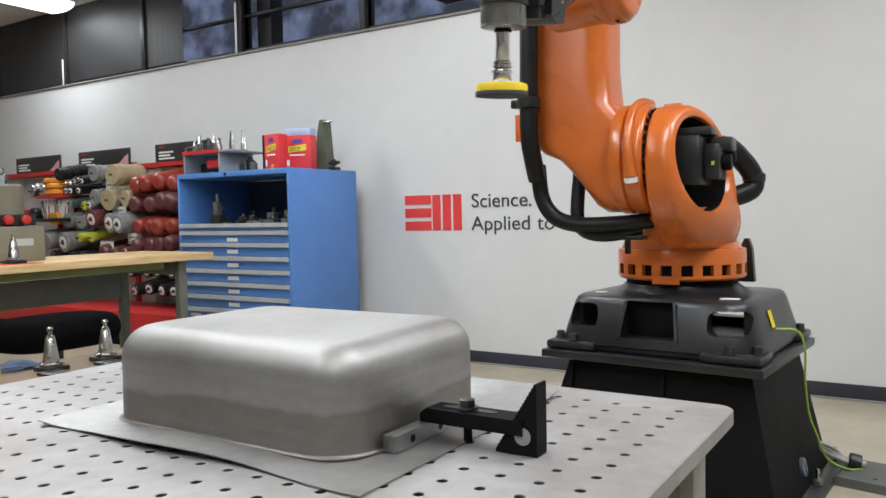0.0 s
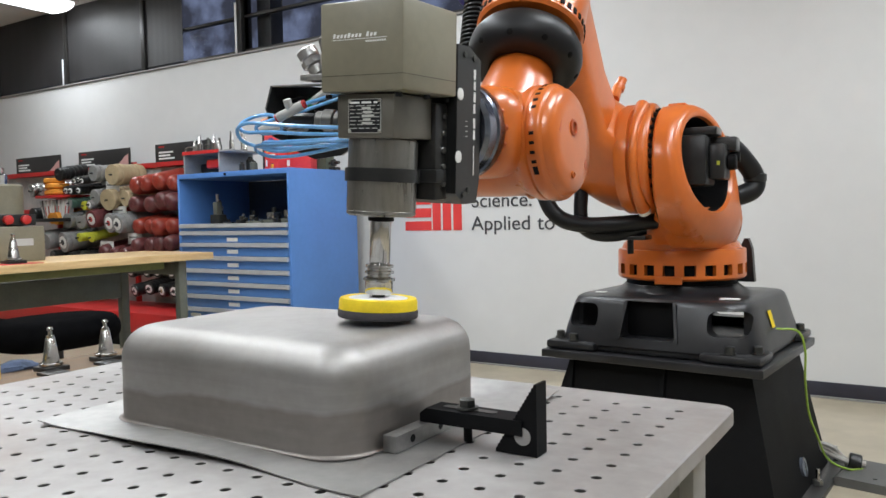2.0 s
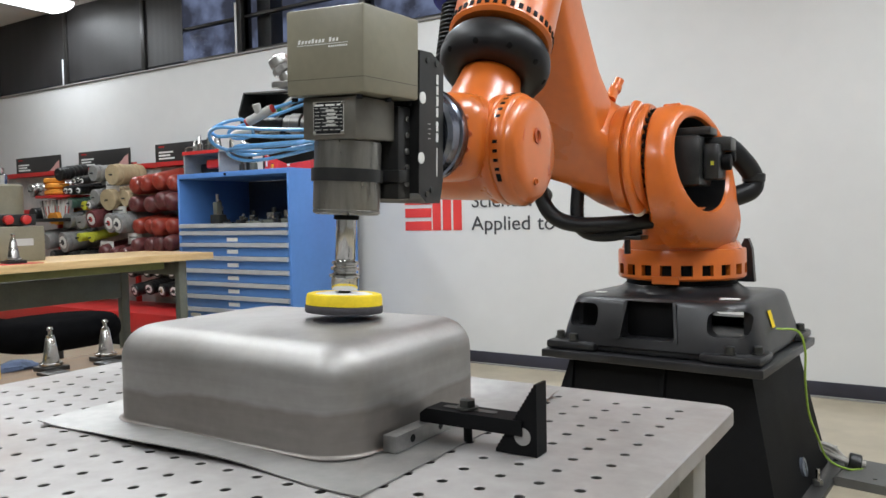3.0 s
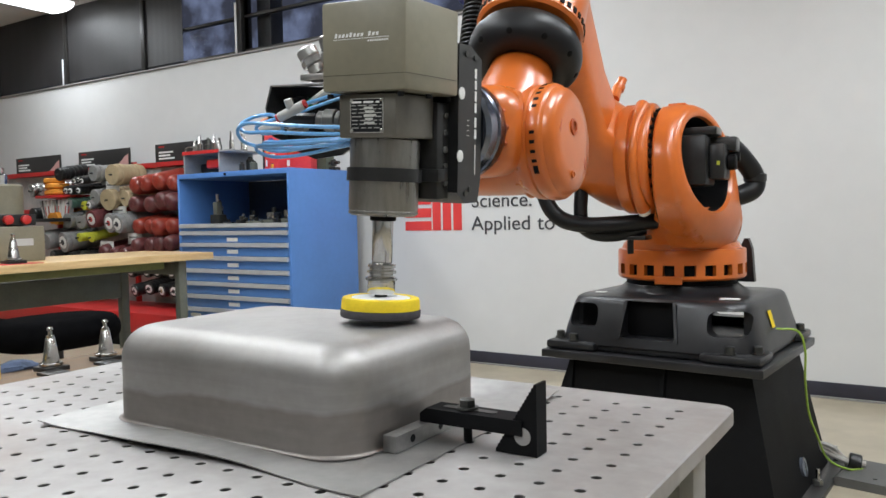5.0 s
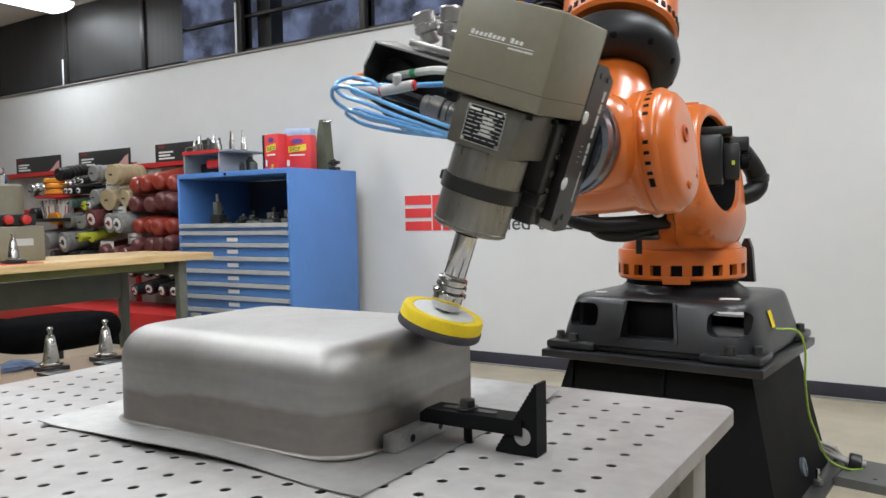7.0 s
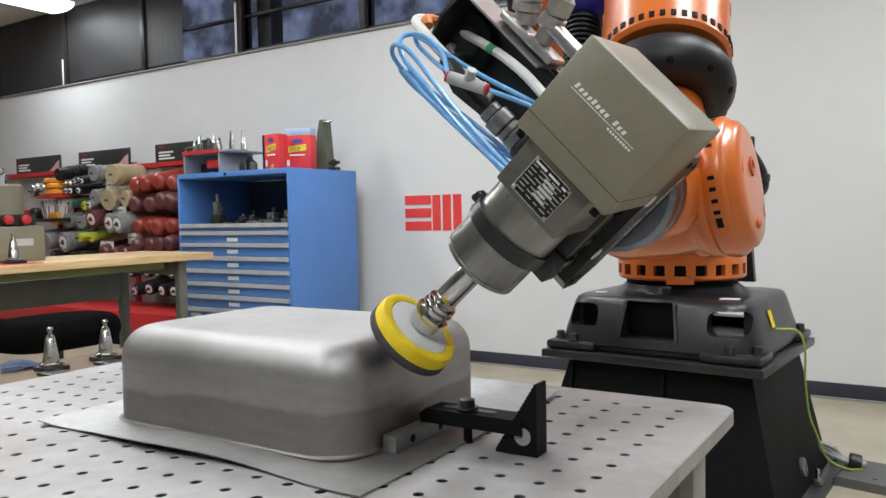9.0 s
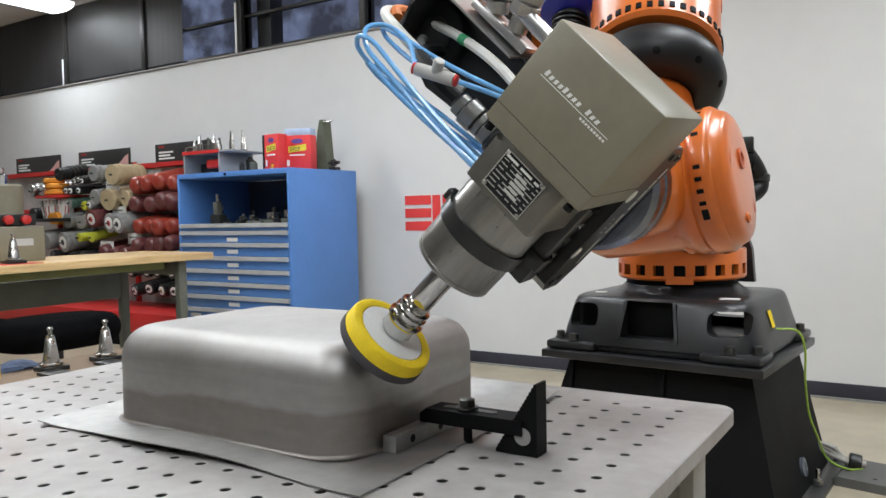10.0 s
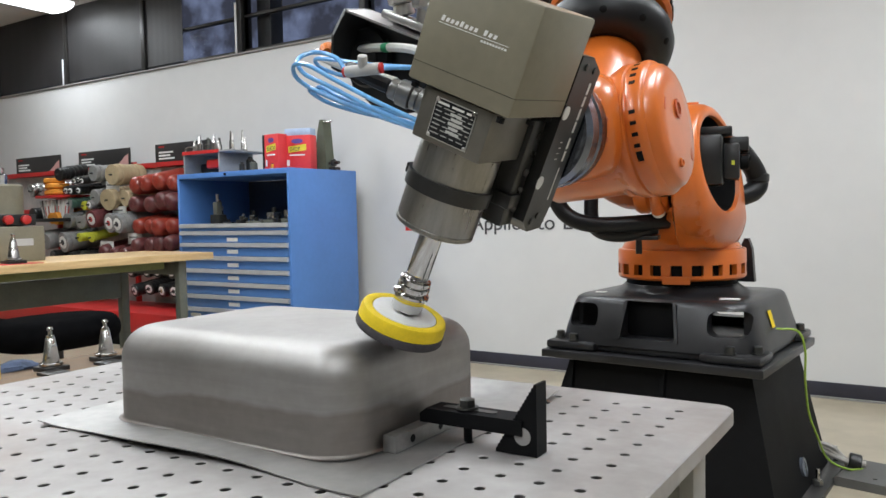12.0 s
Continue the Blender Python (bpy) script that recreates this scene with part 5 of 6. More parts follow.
def forearm():
    """Upper arm from the elbow; x along the roll axis."""
    bm = B()
    mx = axis_m((0, 0, -0.0), (1, 0, 0))
    mx = Matrix.Translation((0, 0, DROP)) @ axis_m((0, 0, 0), (1, 0, 0))
    lathe(bm, [(.10, -.25), (.17, -.24), (.19, -.15), (.19, .05), (.165, .18), (.145, .30), (.125, .45), (.115, .60), (.112, .84), (.114, .868), (.108, .876), (.07, .878)], mx, 48)
    lathe(bm, [(.13, 0), (.17, .01), (.17, .26), (.13, .27)], axis_m((0, -.20, 0), (0, 1, 0)), 40)
    f = part("forearm", bm, ORANGE, robot, "glossy orange tapering upper arm")
    for k in range(40):
        th = 2 * math.pi * k / 40
        bm = B()
        box(bm, .850, .862, -.0045, .0045, .1115, .1155)
        ob = part("slot", bm, BLACKP, f, m=Matrix.Translation((0, 0, DROP)) @ Matrix.Rotation(th, 4, "X"), smooth=False)
    # black bumper ring
    bm = B()
    prof = []
    for k in range(17):
        a = 2 * math.pi * k / 16
        prof.append((.080 + .040 * math.cos(a), .927 + .047 * math.sin(a)))
    lathe(bm, prof, mx, 56, cap=False)
    bmesh.ops.remove_doubles(bm, verts=bm.verts, dist=1e-5)
    r = part("bumper_ring", bm, RUBBER, f, "fat black padded ring")
    for k in range(10):
        th = 2 * math.pi * k / 10 + 0.2
        bm = B()
        lathe(bm, [(.004, 0), (.0065, .001), (.0065, .0022), (.004, .003)], Matrix.Translation((0, 0, DROP)) @ axis_m((.955, .1095 * math.cos(th), .1095 * math.sin(th)), (.6, .8 * math.cos(th), .8 * math.sin(th))), 10)
        part("ring_stud", bm, BLACKP, r)
    for k in range(6):
        th = 2 * math.pi * k / 6
        bm = B()
        lathe(bm, [(.013, 0), (.013, .003), (.008, .0035)], Matrix.Translation((0, 0, DROP)) @ axis_m((.755, .1115 * math.cos(th), .1115 * math.sin(th)), (0, math.cos(th), math.sin(th))), 16)
        part("cover_screw", bm, ORANGE, f)
    # dress pack along the forearm
    bm = B()
    tube(bm, [(.35, -.17, .02), (.55, -.165, .03), (.72, -.16, .02), (.80, -.155, .0), (.86, -.16, -.02)], .032, 14, 6)
    part("dress_hose", bm, RUBBER, f, "black corrugated dress hose")
    bm = B()
    for k in range(15):
        lathe(bm, [(.033, 0), (.038, .003), (.038, .006), (.033, .009)], axis_m((.716 + .011 * k, -.160 + .0004 * k, .020 - .0018 * k), (1, -.08, -.2)), 16)
    part("hose_ribs", bm, RUBBER, f)
    bm = B()
    lathe(bm, [(.04, 0), (.055, .01), (.058, .09), (.055, .13), (.04, .14)], axis_m((.575, -.165, .03), (1, 0, -.03)), 22)
    part("blue_sleeve", bm, BLUEC, f, "royal blue hose sleeve")
    return f


FOREARM = forearm()


def wrist():
    """Rolling wrist body; x along the roll axis, y along the bend axis, origin where they meet."""
    bm = B()
    lathe(bm, [(.060, -.185), (.062, -.16), (.066, -.12), (.074, -.085), (.080, -.055), (.088, -.01), (.085, .03)], axis_m((0, 0, 0), (1, 0, 0)), 40)
    rings = []
    for y, r in ((-.105, .060), (-.098, .084), (-.08, .094), (.0, .098), (.050, .099), (.062, .104), (.070, .1085), (.078, .110), (.086, .1095), (.0885, .1065), (.092, .1065)):
        rings.append([Vector((.050 + u * 1.0, y, v)) for u, v in oval(0, 0, r, r, 44)])
    loft(bm, rings)
    w = part("wrist", bm, ORANGE, robot, "orange wrist casting")
    bm = B()
    rings = []
    for y, r in ((.0925, .1085), (.096, .110), (.114, .110), (.119, .107), (.121, .103), (.133, .098), (.139, .090), (.1415, .06)):
        rings.append([Vector((.052 + u, y, v)) for u, v in oval(0, 0, r, r, 48, 2.0)])
    loft(bm, rings)
    c = part("wrist_cover", bm, ORANGE, w, "round orange cover with slotted rim")
    for k in range(40):
        th = 2 * math.pi * k / 40
        if k % 20 in (0, 1, 7, 8, 9, 10, 11, 12):
            continue
        bm = B()
        w_ = .008 if k % 20 in (6, 13) else .0030
        box(bm, -w_, w_, .099, .1085, .1092, .1106)
        part("rim_slot", bm, BLACKP, c, m=Matrix.Translation((.052, 0, 0)) @ Matrix.Rotation(th + .1, 4, "Y"), smooth=False)
    for u, v, r in ((-.022, .012, .0105), (.062, -.020, .005)):
        bm = B()
        lathe(bm, [(r * 1.5, 0), (r * 1.5, .003), (r, .0035), (r * .9, -.001)], axis_m((.052 + u, .1415, v), (0, 1, 0)), 16)
        part("cover_plug", bm, ORANGE if r < .01 else mat("dark_orange", (.45, .08, .015), .4), c)
    for u, v in ((.140, .020), (.143, -.030)):
        bm = B()
        lathe(bm, [(.019, 0), (.019, .012), (.015, .017), (.008, .017), (.007, .012)], axis_m((u - .014, .055, v), (.6, .8, 0)), 18)
        part("boss", bm, ORANGE, w)
    for u, v, rz in ((.060, .062, 0), (.060, -.070, 40)):
        bm = B()
        prism(bm, rrect(0, 0, .012, .005, .004, 4), 0, .0008, m=Matrix.Translation((u, .1405, v)) @ Matrix.Rotation(radians(rz), 4, "Y"))
        part("cover_mark", bm, mat("dark_orange", (.45, .08, .015), .4), c)
    for k in range(8):
        th = 2 * math.pi * k / 8
        bm = B()
        cyl(bm, (-.135, .0665 * math.cos(th), .0665 * math.sin(th)), (-.1, math.cos(th), math.sin(th)), .006, .006, 10)
        part("bolt", bm, ORANGE, w)
    return w


WRIST = wrist()


def hand():
    """Bending hand and mounting flange; x along the flange axis."""
    bm = B()
    rings = []
    for x, r, p in ((-.02, .07, 2.2), (.03, .082, 2.4), (.09, .086, 2.8), (.14, .084, 3.0), (.172, .080, 2.4), (.182, .072, 2.0)):
        rings.append([Vector((x, u, v - .018)) for u, v in oval(0, 0, r, r, 40, p)])
    loft(bm, rings)
    h = part("wrist_hand", bm, ORANGE, robot, "orange bending hand casting")
    for k in range(16):
        th = 2 * math.pi * k / 16
        bm = B()
        cyl(bm, (.176, .074 * math.cos(th), .074 * math.sin(th) - .018), (1, 0, 0), .006, .008, 8)
        part("bolt", bm, mat("dark_orange", (.45, .08, .015), .4), h)
    bm = B()
    lathe(bm, [(.060, .183), (.074, .185), (.074, .196), (.084, .198), (.086, .202), (.086, .222), (.082, .225), (.082, .230), (.085, .232), (.085, .255), (.078, .262)], axis_m((0, 0, -.018), (1, 0, 0)), 56)
    part("tool_flange", bm, FLANGE, h, "blued steel tool flange rings")
    return h


WHAND = hand()


def sander():
    """Sanding head on the flange; x along the flange axis, y towards the disc."""
    bm = B()
    lathe(bm, [(.060, .0335), (.066, .034), (.066, .0358), (.05, .036)], axis_m((0, .015, 0), (1, 0, 0)), 56)
    s = part("sanding_head", bm, BLKAN, robot, "sanding head with olive motor box and yellow disc")
    # mounting plate and slide
    bm = B()
    prism(bm, [(.036, -.094), (.075, -.112), (.112, -.112), (.114, .120), (.090, .138), (.046, .138), (.036, .10)], -.074, .072, "xy")
    pl = part("mounting_plate", bm, BLKAN, s, "black anodised mounting plate", bevel=0.0015)
    for u, v in ((.104, -.036), (.108, .062)):
        bm = B()
        lathe(bm, [(.0095, 0), (.0095, .0012), (.008, .0016)], axis_m((u, v, .0722), (0, 0, 1)), 20)
        part("white_dot", bm, WHITE, pl)
    for k, (v0, v1, u0, u1) in enumerate(((-.078, -.062, .0535, .0600), (-.059, -.045, .0535, .0600), (-.042, -.026, .0535, .0600), (-.023, -.008, .0535, .0600), (.0, .016, .0535, .0600), (.019, .034, .0535, .0600), (.044, .092, .0560, .0585))):
        bm = B()
        box(bm, u0, u1, v0, v1, .0722, .0727)
        part("print_bar", bm, WHITE, pl, smooth=False)
    for k in range(4):
        bm = B()
        box(bm, .078, .086, .005 + k * .008, .0058 + k * .008, .0722, .0727)
        part("scale_mark", bm, WHITE, pl, smooth=False)
    for u, v in ((.06, -.095), (.09, -.098), (.075, .115), (.09, .122)):
        bm = B()
        lathe(bm, [(.005, 0), (.005, .002), (.003, .0022)], axis_m((u, v, .0722), (0, 0, 1)), 12)
        part("screw", bm, DKMETAL, pl)
    bm = B()
    box(bm, .1145, .150, -.020, .130, -.050, .056, 0.003)
    sl = part("slide_carriage", bm, BLKAN, s, "black linear slide")
    for k in range(5):
        bm = B()
        cyl(bm, (.128, .0 + k * .026, .0562), (0, 0, 1), .005, .003, 12)
        part("screw", bm, STEELG, sl)
    # motor box
    bm = B()
    box(bm, .118, .268, -.158, -.0300, -.073, .074, 0.0042)
    mb = part("motor_box", bm, OLIVE, s, "olive-grey sheet steel motor box")
    bm = B()
    loft(bm, [[Vector((x, y, z)) for x, z in rrect(.193, .0005, .0753, .0738, .0045, 4)] for y in (-.0535, -.0527)])
    part("joint_line", bm, mat("olive_shadow_gap", (.05, .046, .034), .6), mb, smooth=False)
    # illegible maker's lettering as short bars
    for k in range(12):
        if k == 8:
            continue
        a = -.049 + k * .0066
        tall = k in (0, 4, 9)
        bm = B()
        prism(bm, [(y, a + q) for y, q in ((-.1112 - (.0016 if tall else 0), .0016), (-.1112 - (.0016 if tall else 0), .0056), (-.1064, .0042), (-.1064, .0002))], .2682, .2685, "yz")
        part("print_bar", bm, WHITE, mb, smooth=False)
    bm = B()
    box(bm, .2682, .2685, -.1042, -.1034, -.051, .046)
    part("print_line", bm, WHITE, mb, smooth=False)
    for k in range(9):
        bm = B()
        box(bm, .2682, .2685, -.1010, -.0985, .010 + k * .004, .0127 + k * .004)
        part("print_bar", bm, WHITE, mb, smooth=False)
    for x, z in ((.262, -.062), (.262, .062), (.13, .062), (.2, .0705)):
        bm = B()
        cyl(bm, (x, -.0275, z), (0, 1, 0), .005, .006, 10)
        part("screw", bm, BLACKP, mb)
    # gearbox with the nameplate
    bm = B()
    box(bm, .150, .2545, -.0275, .0365, -.053, .049, 0.003)
    g = part("gearbox", bm, OLIVE_D, s, "dark olive gear housing")
    bm = B()
    box(bm, .2547, .2555, -.0205, .0290, -.0310, .0275, 0.0)
    npl = part("nameplate", bm, mat("plate_frame", (.55, .55, .52), .35, metal=.6), g, "black data plate with worn white lines")
    bm = B()
    box(bm, .2556, .2559, -.0194, .0279, -.0299, .0264)
    part("plate_field", bm, mat("plate_black", (.012, .012, .013), .6, spec=.2), npl, smooth=False)
    random.seed(2)
    for k in range(8):
        y = -.0165 + k * .0054
        a = -.028
        while a < .022:
            b = a + random.uniform(.006, .018)
            bm = B()
            box(bm, .2560, .2562, y, y + (.0028 if k == 0 else .0013), a, min(b, .0255))
            part("print_bar", bm, WHITE if k == 0 else mat("faded_print", (.34, .34, .32), .6), npl, smooth=False)
            a = b + .004
    for k in range(5):
        bm = B()
        box(bm, .2563, .2565, -.0085 + k * .0054, -.0052 + k * .0054, -.006 + .002 * (k % 2), .010 + .003 * (k % 3))
        part("worn_patch", bm, mat("worn_print", (.45, .45, .42), .6), npl, smooth=False)
    for y in (-.0180, .0262):
        for z in (-.0285, .0248):
            bm = B()
            lathe(bm, [(.0028, 0), (.0028, .001), (.0018, .0016)], axis_m((.2556, y, z), (1, 0, 0)), 10)
            part("rivet", bm, STEELG, npl)
    # barrel, clamp ring, shaft
    ax, az = .200, -.009
    lean = Vector((.052, 1, 0)).normalized()
    flat = Vector((.078, 1, .026)).normalized()
    down, low = (axis_m(Vector((ax - .005, 0, az)) + lean * d, lean) for d in (0, -.004))
    # the soft pad gives a little and lies flatter than the shaft
    lower = axis_m(Vector((ax - .005, 0, az)) + lean * .296 - flat * .300, flat)
    bm = B()
    lathe(bm, [(0.0504, .0368), (0.0533, .040), (0.0533, .142), (0.0521, .146), (0.0533, .147), (0.0533, .151), (0.0487, .154), (0.0252, .1545)], down, 56)
    bl = part("barrel", bm, mat("barrel_anodised", (0.260, 0.252, 0.235), 0.30, metal=0.85, vary=0.1, scale=14, stretch=(8, 1, 8), bump=0.03, bscale=400), s, "dark satin cylindrical spindle barrel")
    bm = B()
    lathe(bm, [(0.0535, .082), (0.0575, .082), (0.0575, .102), (0.0535, .102)], down, 56, cap=False)
    box(bm, ax - .075, ax - .045, .082, .102, az - .02, az + .070, 0.002)
    box(bm, ax - .010, ax + .008, .085, .099, az - .0665, az - .054, 0.002)
    part("clamp_ring", bm, BLKAN, s, "black split clamp ring")
    bm = B()
    lathe(bm, [(0.0202, .155), (0.0202, .161), (0.0185, .162)], down, 32)
    part("seal", bm, BLACKP, s)
    bm = B()
    lathe(bm, [(0.0160, .1622), (0.0160, .2265), (0.0150, .2278)], down, 40)
    part("shaft", bm, CHROME, s, "polished steel shaft")
    bm = B()
    lathe(bm, [(0.0152, .2318), (0.0195, .2325), (0.0215, .2335), (0.0215, .2375), (0.0185, .2385), (0.0185, .2415), (0.0225, .2425), (0.0225, .2465), (0.0178, .2480), (0.0178, .2515), (0.0215, .2530), (0.0248, .2540), (0.0248, .2575), (0.0218, .2590), (0.0215, .2610), (0.0215, .2765), (0.0202, .2785), (0.0101, .279)], low, 48)
    part("collet", bm, CHROME, s, "ribbed chrome quick-change collet")
    bm = B()
    lathe(bm, [(0.0100, .2792), (0.0100, .285), (0.0151, .286), (0.0151, .288)], low, 28)
    part("stem", bm, DKMETAL, s)
    # backing pad and disc
    bm = B()
    lathe(bm, [(.014, .2838), (.040, .2838), (.0455, .2850), (.0455, .2905), (.03, .291)], lower, 56)
    pad = part("backing_pad", bm, PADGREY, s, "round backing pad")
    bm = B()
    lathe(bm, [(.046, .2915), (.0465, .2850), (.054, .2835), (.0590, .2850), (.0608, .290), (.0612, .3020), (.045, .3025)], lower, 64)
    part("foam_rim", bm, YELLOW, pad, "bright yellow foam rim")
    bm = B()
    lathe(bm, [(.045, .3027), (.0618, .3027), (.0624, .304), (.0624, .3125), (.0612, .3145), (.045, .3147)], lower, 64)
    part("abrasive_disc", bm, PADBLK, pad, "dark grey abrasive disc")
    # hoses and connectors on the far side
    def hose(name, pts, r, m_, lab=""):
        q = B()
        tube(q, pts, r, 9, 8)
        return part(name, q, m_, s, lab)
    loops = [[(.245, .020, -.055), (.250, .018, -.12), (.252, .014, -.19), (.248, .012, -.245), (.240, .022, -.274), (.226, .040, -.276), (.208, .050, -.248), (.190, .050, -.19), (.165, .042, -.07)],
             [(.240, .030, -.055), (.246, .029, -.13), (.247, .026, -.20), (.240, .026, -.255), (.228, .014, -.280), (.208, .000, -.270), (.205, -.004, -.235), (.229, .003, -.194)],
             [(.215, .036, -.055), (.220, .042, -.13), (.222, .046, -.21), (.214, .048, -.256), (.196, .058, -.270), (.178, .066, -.250), (.168, .062, -.20), (.162, .048, -.12), (.160, .036, -.06)],
             [(.206, .034, -.055), (.212, .038, -.13), (.214, .041, -.20), (.206, .042, -.246), (.190, .052, -.262), (.172, .056, -.235), (.162, .044, -.15), (.160, .034, -.055)],
             [(.150, -.044, -.070), (.165, -.030, -.12), (.176, -.010, -.19), (.182, .006, -.262), (.178, .016, -.292), (.168, .026, -.285), (.172, .022, -.24), (.20, .008, -.215)],
             [(.170, -.040, -.070), (.195, -.033, -.105), (.219, -.0195, -.143)]]
    for pts in loops:
        hose("air_hose", pts, .0031, BLUEH, "pale blue air hose")
    hose("white_cable", [(.178, -.050, -.070), (.150, -.046, -.150), (.112, -.028, -.225), (.088, -.008, -.285), (.078, 0, -.30)], .0066, mat("white_cable", (.60, .59, .55), .5), "off-white cable with a green band")
    bm = B()
    cyl(bm, (.117, -.0305, -.216), (-.39, .28, -.88), .0071, .014, 14)
    part("green_band", bm, mat("green_tape", (.03, .28, .12), .5), s)
    hose("white_cable", [(.150, .006, -.165), (.160, .010, -.225), (.150, .014, -.29), (.118, .020, -.342), (.088, .012, -.335), (.075, .004, -.300)], .0075, mat("white_cable", (.60, .59, .55), .5), "off-white cable")
    hose("grey_cable", [(.074, .010, -.262), (.095, .016, -.285), (.118, .018, -.262), (.130, .016, -.22)], .0055, mat("grey_cable", (.20, .20, .20), .5), "dark grey cable")
    hose("orange_cable", [(.075, .000, -.295), (.085, .002, -.308), (.108, .003, -.322), (.124, .006, -.325), (.130, .010, -.315)], .0080, mat("orange_cable", (.62, .17, .03), .5), "orange motor cable")
    bm = B()
    cyl(bm, (.175, .010, -.054), (.25, -.05, -1), .021, .030, 20, edge=.002)
    part("plug_socket", bm, BLKAN, s)
    for k, (r_, l_) in enumerate(((.0175, .014), (.0160, .010), (.0180, .020), (.0145, .012))):
        bm = B()
        d_ = (.0305, .045, .0555, .076)[k]
        q_ = Vector((.25, -.05, -1)).normalized()
        cyl(bm, Vector((.175, .010, -.054)) + q_ * d_, q_, r_, l_, 20, edge=.0015)
        part("cable_plug", bm, mat("plug_zinc", (.22, .215, .205), .35, metal=.8), s, "grey zinc cable plug")
    hose("plug_cable", [(.198, .005, -.142), (.203, .004, -.165), (.196, .004, -.20), (.165, .008, -.235), (.10, .01, -.25)], .010, RUBBER, "black cable")
    tee0, tee1 = Vector((.2205, -.0175, -.148)), Vector((.2305, .003, -.192))
    ax_ = (tee1 - tee0).normalized()
    bm = B()
    cyl(bm, tee0, ax_, .0078, (tee1 - tee0).length, 16, edge=.001)
    cyl(bm, (tee0 + tee1) / 2, (.35, -.94, -.1), .0066, .020, 14, edge=.001)
    part("hose_tee", bm, mat("tee_grey", (.50, .49, .47), .5), s, "pale grey hose tee fitting")
    for o in (tee0 - ax_ * .0032, tee1 + ax_ * .0004):
        bm = B()
        lathe(bm, [(.0070, 0), (.0070, .0028)], axis_m(o, ax_), 14)
        part("red_collar", bm, RED, s)
    # black bracket with a round grommet, and the silver coupler
    bm = B()
    prism(bm, [(-.052, -.14), (-.064, -.300), (-.010, -.322), (.028, -.318), (.055, -.295), (.070, -.25), (.062, -.19), (.03, -.13)], .066, .072, "yz")
    br = part("hose_bracket", bm, BLKAN, s, "black sheet bracket", bevel=0.001)
    bm = B()
    prism(bm, [(.0725, -.066), (.128, -.060), (.142, -.020), (.125, .030), (.0725, .045)], -.304, -.300, "xy")
    part("bracket_lip", bm, BLKAN, br, bevel=0.0008)
    bm = B()
    prism(bm, [(.0725, -.066), (.130, -.060), (.130, -.057), (.0725, -.061)], -.298, -.15, "xy")
    part("lip_plate", bm, mat("brushed_bracket", (.40, .39, .38), .38, metal=.8), br, "worn bare-metal plate")
    bm = B()
    lathe(bm, [(.022, 0), (.040, .002), (.046, .008), (.042, .015), (.030, .017)], axis_m((.0725, .002, -.275), (1, 0, 0)), 32)
    part("grommet", bm, RUBBER, br)
    bm = B()
    lathe(bm, [(.010, 0), (.024, .001), (.024, .003), (.010, .004)], axis_m((.0895, .002, -.275), (1, 0, 0)), 28)
    part("grommet_cap", bm, BLKAN, br)
    bm = B()
    box(bm, .020, .0655, -.06, .035, -.24, -.0755, 0.004)
    part("bracket_box", bm, BLKAN, br)
    zinc = mat("cast_zinc", (.42, .41, .40), .34, metal=.85, vary=.12, scale=25, bump=.1)
    bm = B()
    box(bm, .075, .118, -.0785, -.0665, -.245, -.145, 0.003)
    part("coupler_foot", bm, zinc, br)
    for z_, y_, r_, l_, d_ in ((-.215, -.079, .0185, .040, (.15, -.80, -.45)), (-.178, -.079, .0165, .052, (.10, -.92, -.20))):
        d_ = Vector(d_).normalized()
        bm = B()
        cyl(bm, (.100, y_, z_), d_, r_ * .8, l_ * .4, 20, edge=.001)
        part("coupler_neck", bm, zinc, br)
        bm = B()
        lathe(bm, [(r_ * .9, 0), (r_ * 1.1, .002), (r_ * 1.1, l_ * .3), (r_ * .95, l_ * .33)], axis_m(Vector((.100, y_, z_)) + d_ * (l_ * .41), d_), 8)
        part("coupler_nut", bm, zinc, br)
        bm = B()
        cyl(bm, Vector((.100, y_, z_)) + d_ * (l_ * .745), d_, r_, l_ * .5, 22, edge=.003)
        part("silver_coupler", bm, zinc, br, "silver hose coupler")
    bm = B()
    cyl(bm, (.106, -.104, -.200), (.02, .02, 1), .0105, .125, 20, edge=.001)
    part("supply_pipe", bm, zinc, br, "silver pipe running behind the motor box")
    return s


SANDER = sander()


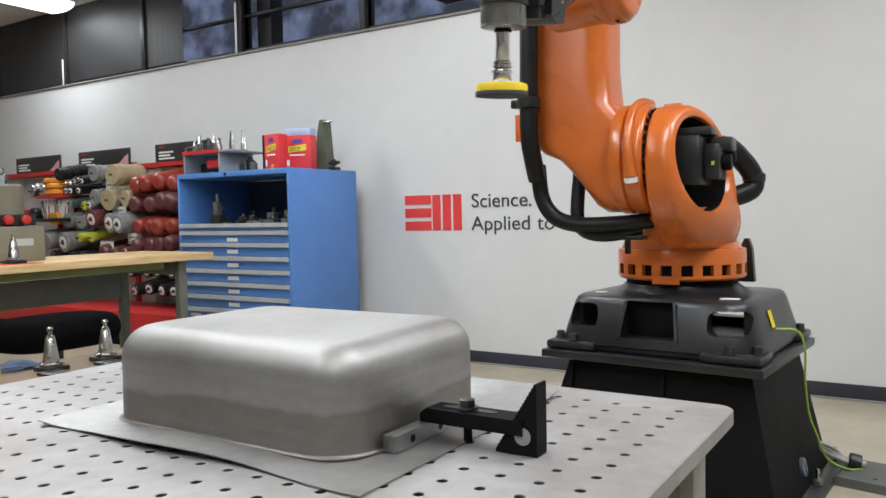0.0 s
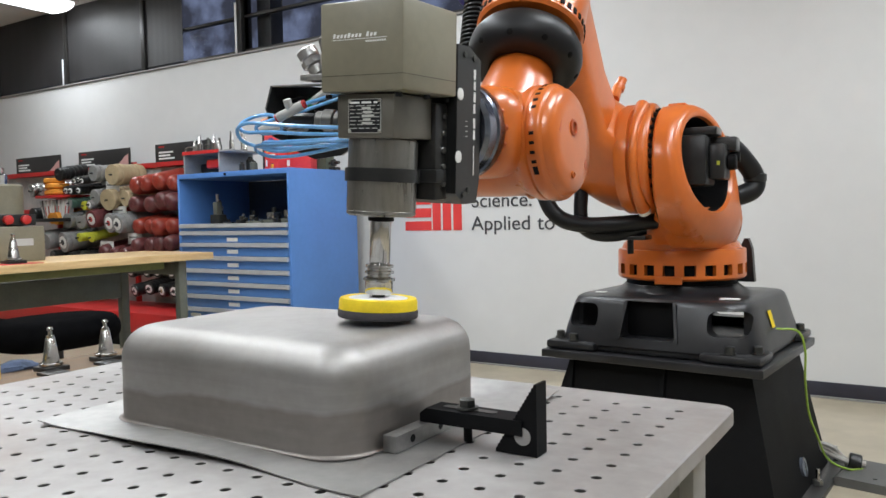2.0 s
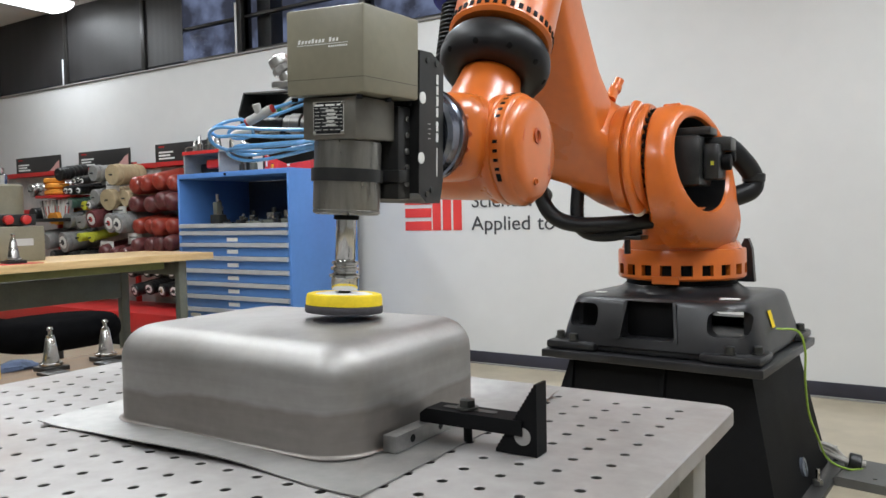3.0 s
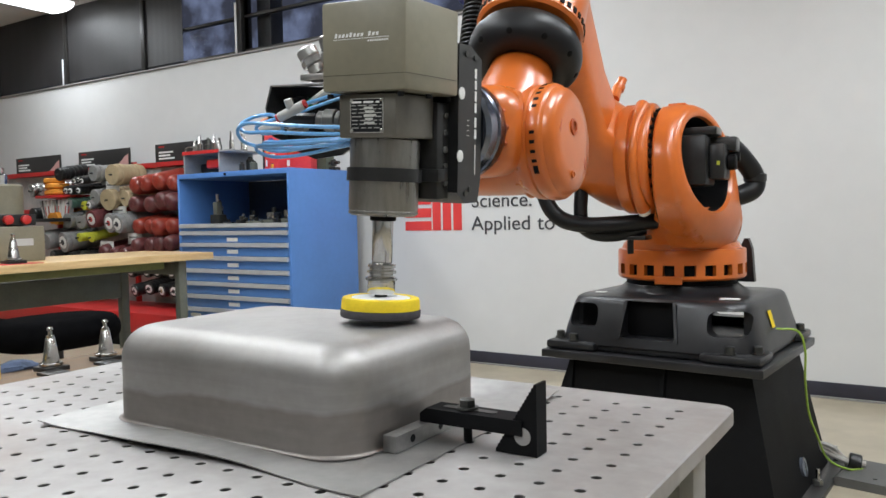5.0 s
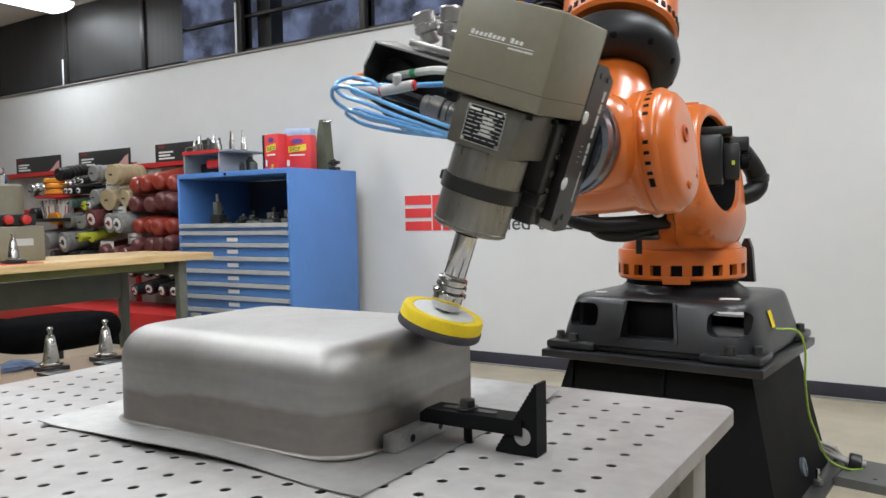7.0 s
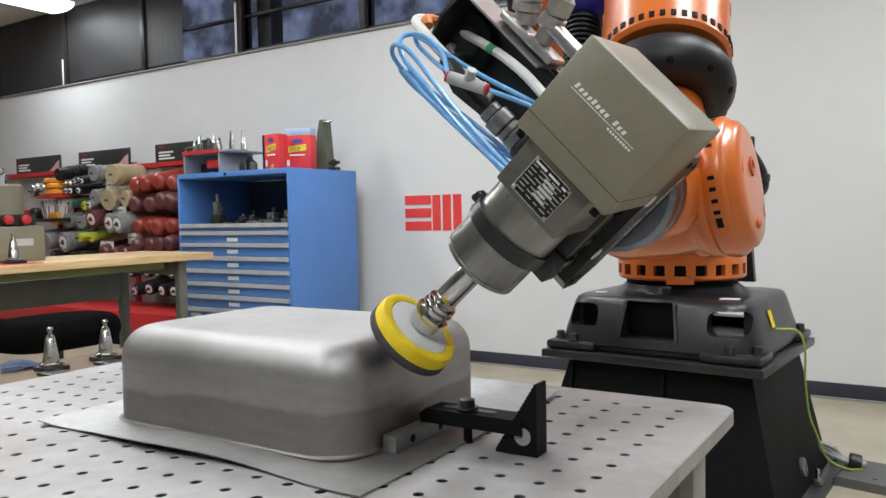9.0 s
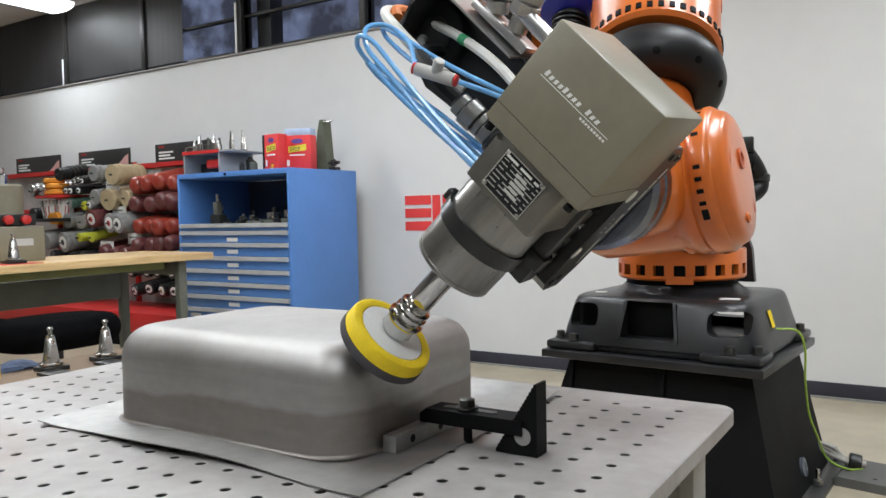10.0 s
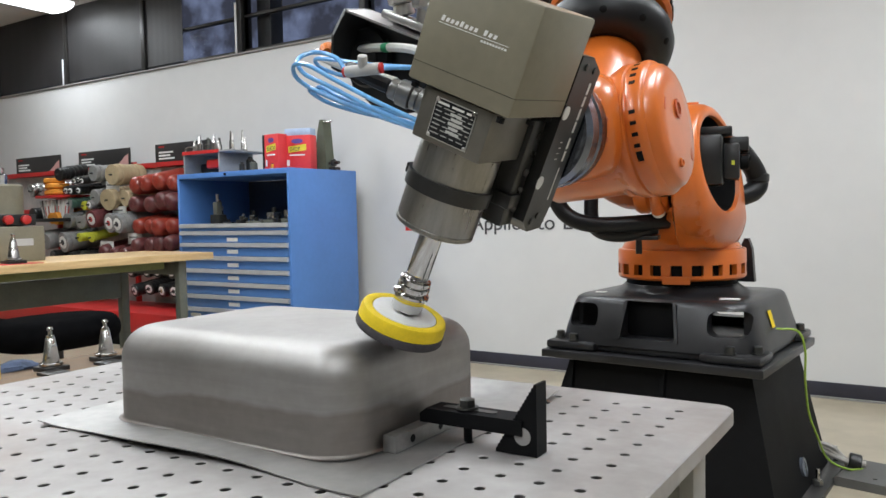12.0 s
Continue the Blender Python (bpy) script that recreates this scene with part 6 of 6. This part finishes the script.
def floor_cables():
    t = thing("earth_wire", "green-yellow earth wire curling down from the robot base", "cable")
    bm = B()
    tube(bm, [(-0.475, 3.02, .635), (-0.405, 3.05, .625), (-0.385, 3.08, .55), (-0.39, 3.12, .44), (-0.385, 3.18, .30), (-0.36, 3.22, .20), (-0.33, 3.28, .10), (-0.27, 3.36, .045), (-0.22, 3.42, .035)], .0042, 9, 8)
    part("wire", bm, GREENY, t)
    t = thing("cable_duct", "grey sheet metal cable duct on the floor", "cable duct", pose(-0.16, 3.37, 0.0, 0, 0, -10))
    bm = B()
    prism(bm, [(-.16, .0), (.55, .0), (.55, .032), (-.12, .036)], -.12, .16)
    part("cover", bm, mat("duct_grey", (.11, .11, .105), .5, bump=.05), t, bevel=0.004)
    for k in range(4):
        bm = B()
        lathe(bm, [(.008, 0), (.008, .003)], axis_m((.0 + .09 * k, -.06 + .05 * (k % 2), .0345), (0, 0, 1)), 10)
        part("screw", bm, DKMETAL, t)
    t = thing("cable_bundle", "grey cables bound with black tape", "cable")
    for k in range(3):
        bm = B()
        tube(bm, [(-0.43 + .012 * k, 3.42, .12), (-0.36 + .014 * k, 3.42, .09 + .01 * k), (-0.28, 3.43 + .012 * k, .055), (-0.21, 3.44 + .012 * k, .045)], .010, 8, 6)
        part("cable", bm, GREYC, t)
    bm = B()
    cyl(bm, (-0.27, 3.435, .058), (1, .12, -.2), .034, .045, 16, edge=.004)
    part("tape", bm, BLKAN, t)


floor_cables()
# ---- what moves ----


def glide(ts, vs, t):
    """Smooth interpolation through keyed values without overshoot."""
    n = len(ts)
    if t <= ts[0]:
        return vs[0]
    if t >= ts[-1]:
        return vs[-1]
    h = [ts[i + 1] - ts[i] for i in range(n - 1)]
    d = [(vs[i + 1] - vs[i]) / h[i] for i in range(n - 1)]
    m = [d[0]] + [0.0 if d[i - 1] * d[i] <= 0 else 3 * (h[i - 1] + h[i]) / ((2 * h[i] + h[i - 1]) / d[i - 1] + (h[i] + 2 * h[i - 1]) / d[i]) for i in range(1, n - 1)] + [d[-1]]
    i = max(k for k in range(n - 1) if ts[k] <= t)
    s = (t - ts[i]) / h[i]
    return ((2 * s ** 3 - 3 * s * s + 1) * vs[i] + (s ** 3 - 2 * s * s + s) * h[i] * m[i] + (3 * s * s - 2 * s ** 3) * vs[i + 1] + (s ** 3 - s * s) * h[i] * m[i + 1])


def motions():
    TIMES = [0, 0.2, 0.4, 0.5, 0.6, 1, 1.5, 2, 2.5, 3, 3.5, 5, 5.5, 6, 6.5, 7, 7.2, 8.8, 9, 9.5, 10, 10.5, 11, 11.5, 12]
    A1 = [-87.61, -86.40, -85.79, -85.02, -84.57, -84.28, -84.26, -85.33, -86.63, -87.89, -89.17, -85.35, -84.05, -82.73, -81.15, -78.77, -77.78, -75.54, -75.64, -75.87, -76.18, -77.16, -78.87, -79.10, -78.88]
    E2 = [89.26, 79.82, 67.87, 61.69, 55.07, 48.05, 47.73, 47.64, 47.79, 47.81, 47.66, 47.72, 47.53, 47.29, 46.80, 45.37, 44.70, 39.88, 39.60, 38.89, 38.28, 39.46, 41.63, 42.68, 43.62]
    E3 = [-49.50, -52.13, -54.15, -55.04, -55.85, -60.27, -60.73, -61.09, -61.53, -61.79, -62.13, -61.01, -60.81, -60.80, -60.81, -61.31, -61.84, -60.10, -59.45, -58.08, -56.84, -55.31, -54.43, -55.18, -56.58]
    A4 = [6.92, 11.37, 6.75, 5.22, 1.84, 4.74, 4.98, 3.63, 2.00, 0.24, -1.94, 3.02, 4.92, 7.00, 8.78, 12.06, 13.13, 16.24, 16.26, 16.39, 16.29, 15.95, 14.15, 13.75, 13.84]
    A5 = [42.43, 45.62, 46.70, 47.76, 49.79, 56.72, 57.14, 58.29, 59.31, 60.00, 61.28, 57.99, 57.69, 57.90, 58.07, 59.51, 60.12, 57.12, 56.20, 54.52, 53.38, 51.14, 49.26, 49.78, 51.39]
    A6 = [-99.67, -102.02, -99.03, -99.79, -96.51, -96.76, -96.98, -95.56, -94.22, -92.85, -91.81, -95.08, -96.77, -98.66, -103.96, -115.71, -122.30, -145.25, -145.54, -145.87, -145.20, -138.63, -125.81, -123.17, -122.72]
    rows = {k: [] for k in range(1, 7)}
    for k in range(121):
        t = k / 10
        a1, e2, e3, a4, a5, a6 = (radians(glide(TIMES, v, t)) for v in (A1, E2, E3, A4, A5, A6))
        m1 = Matrix.Rotation(a1, 4, "Z")
        sh = m1 @ Matrix.Translation((SHOULDER, 0, SHOULDER_Z))
        m2 = sh @ Matrix.Rotation(-e2, 4, "Y")
        elbow = (m2 @ Matrix.Translation((ARM, 0, 0))).translation
        m3 = Matrix.Translation(elbow) @ m1 @ Matrix.Rotation(-e3, 4, "Y")
        m4 = m3 @ Matrix.Translation((FORE, 0, DROP)) @ Matrix.Rotation(a4, 4, "X")
        m5 = m4 @ Matrix.Rotation(-a5, 4, "Y")
        m6 = m5 @ Matrix.Translation((HAND, 0, 0)) @ Matrix.Rotation(a6, 4, "X")
        for j, m in zip(range(1, 7), (m1, m2, m3, m4, m5, m6)):
            rows[j].append((t, m))
    for j, ob in zip(range(1, 7), (CAROUSEL, LINK_ARM, FOREARM, WRIST, WHAND, SANDER)):
        walk(ob, rows[j])


motions()
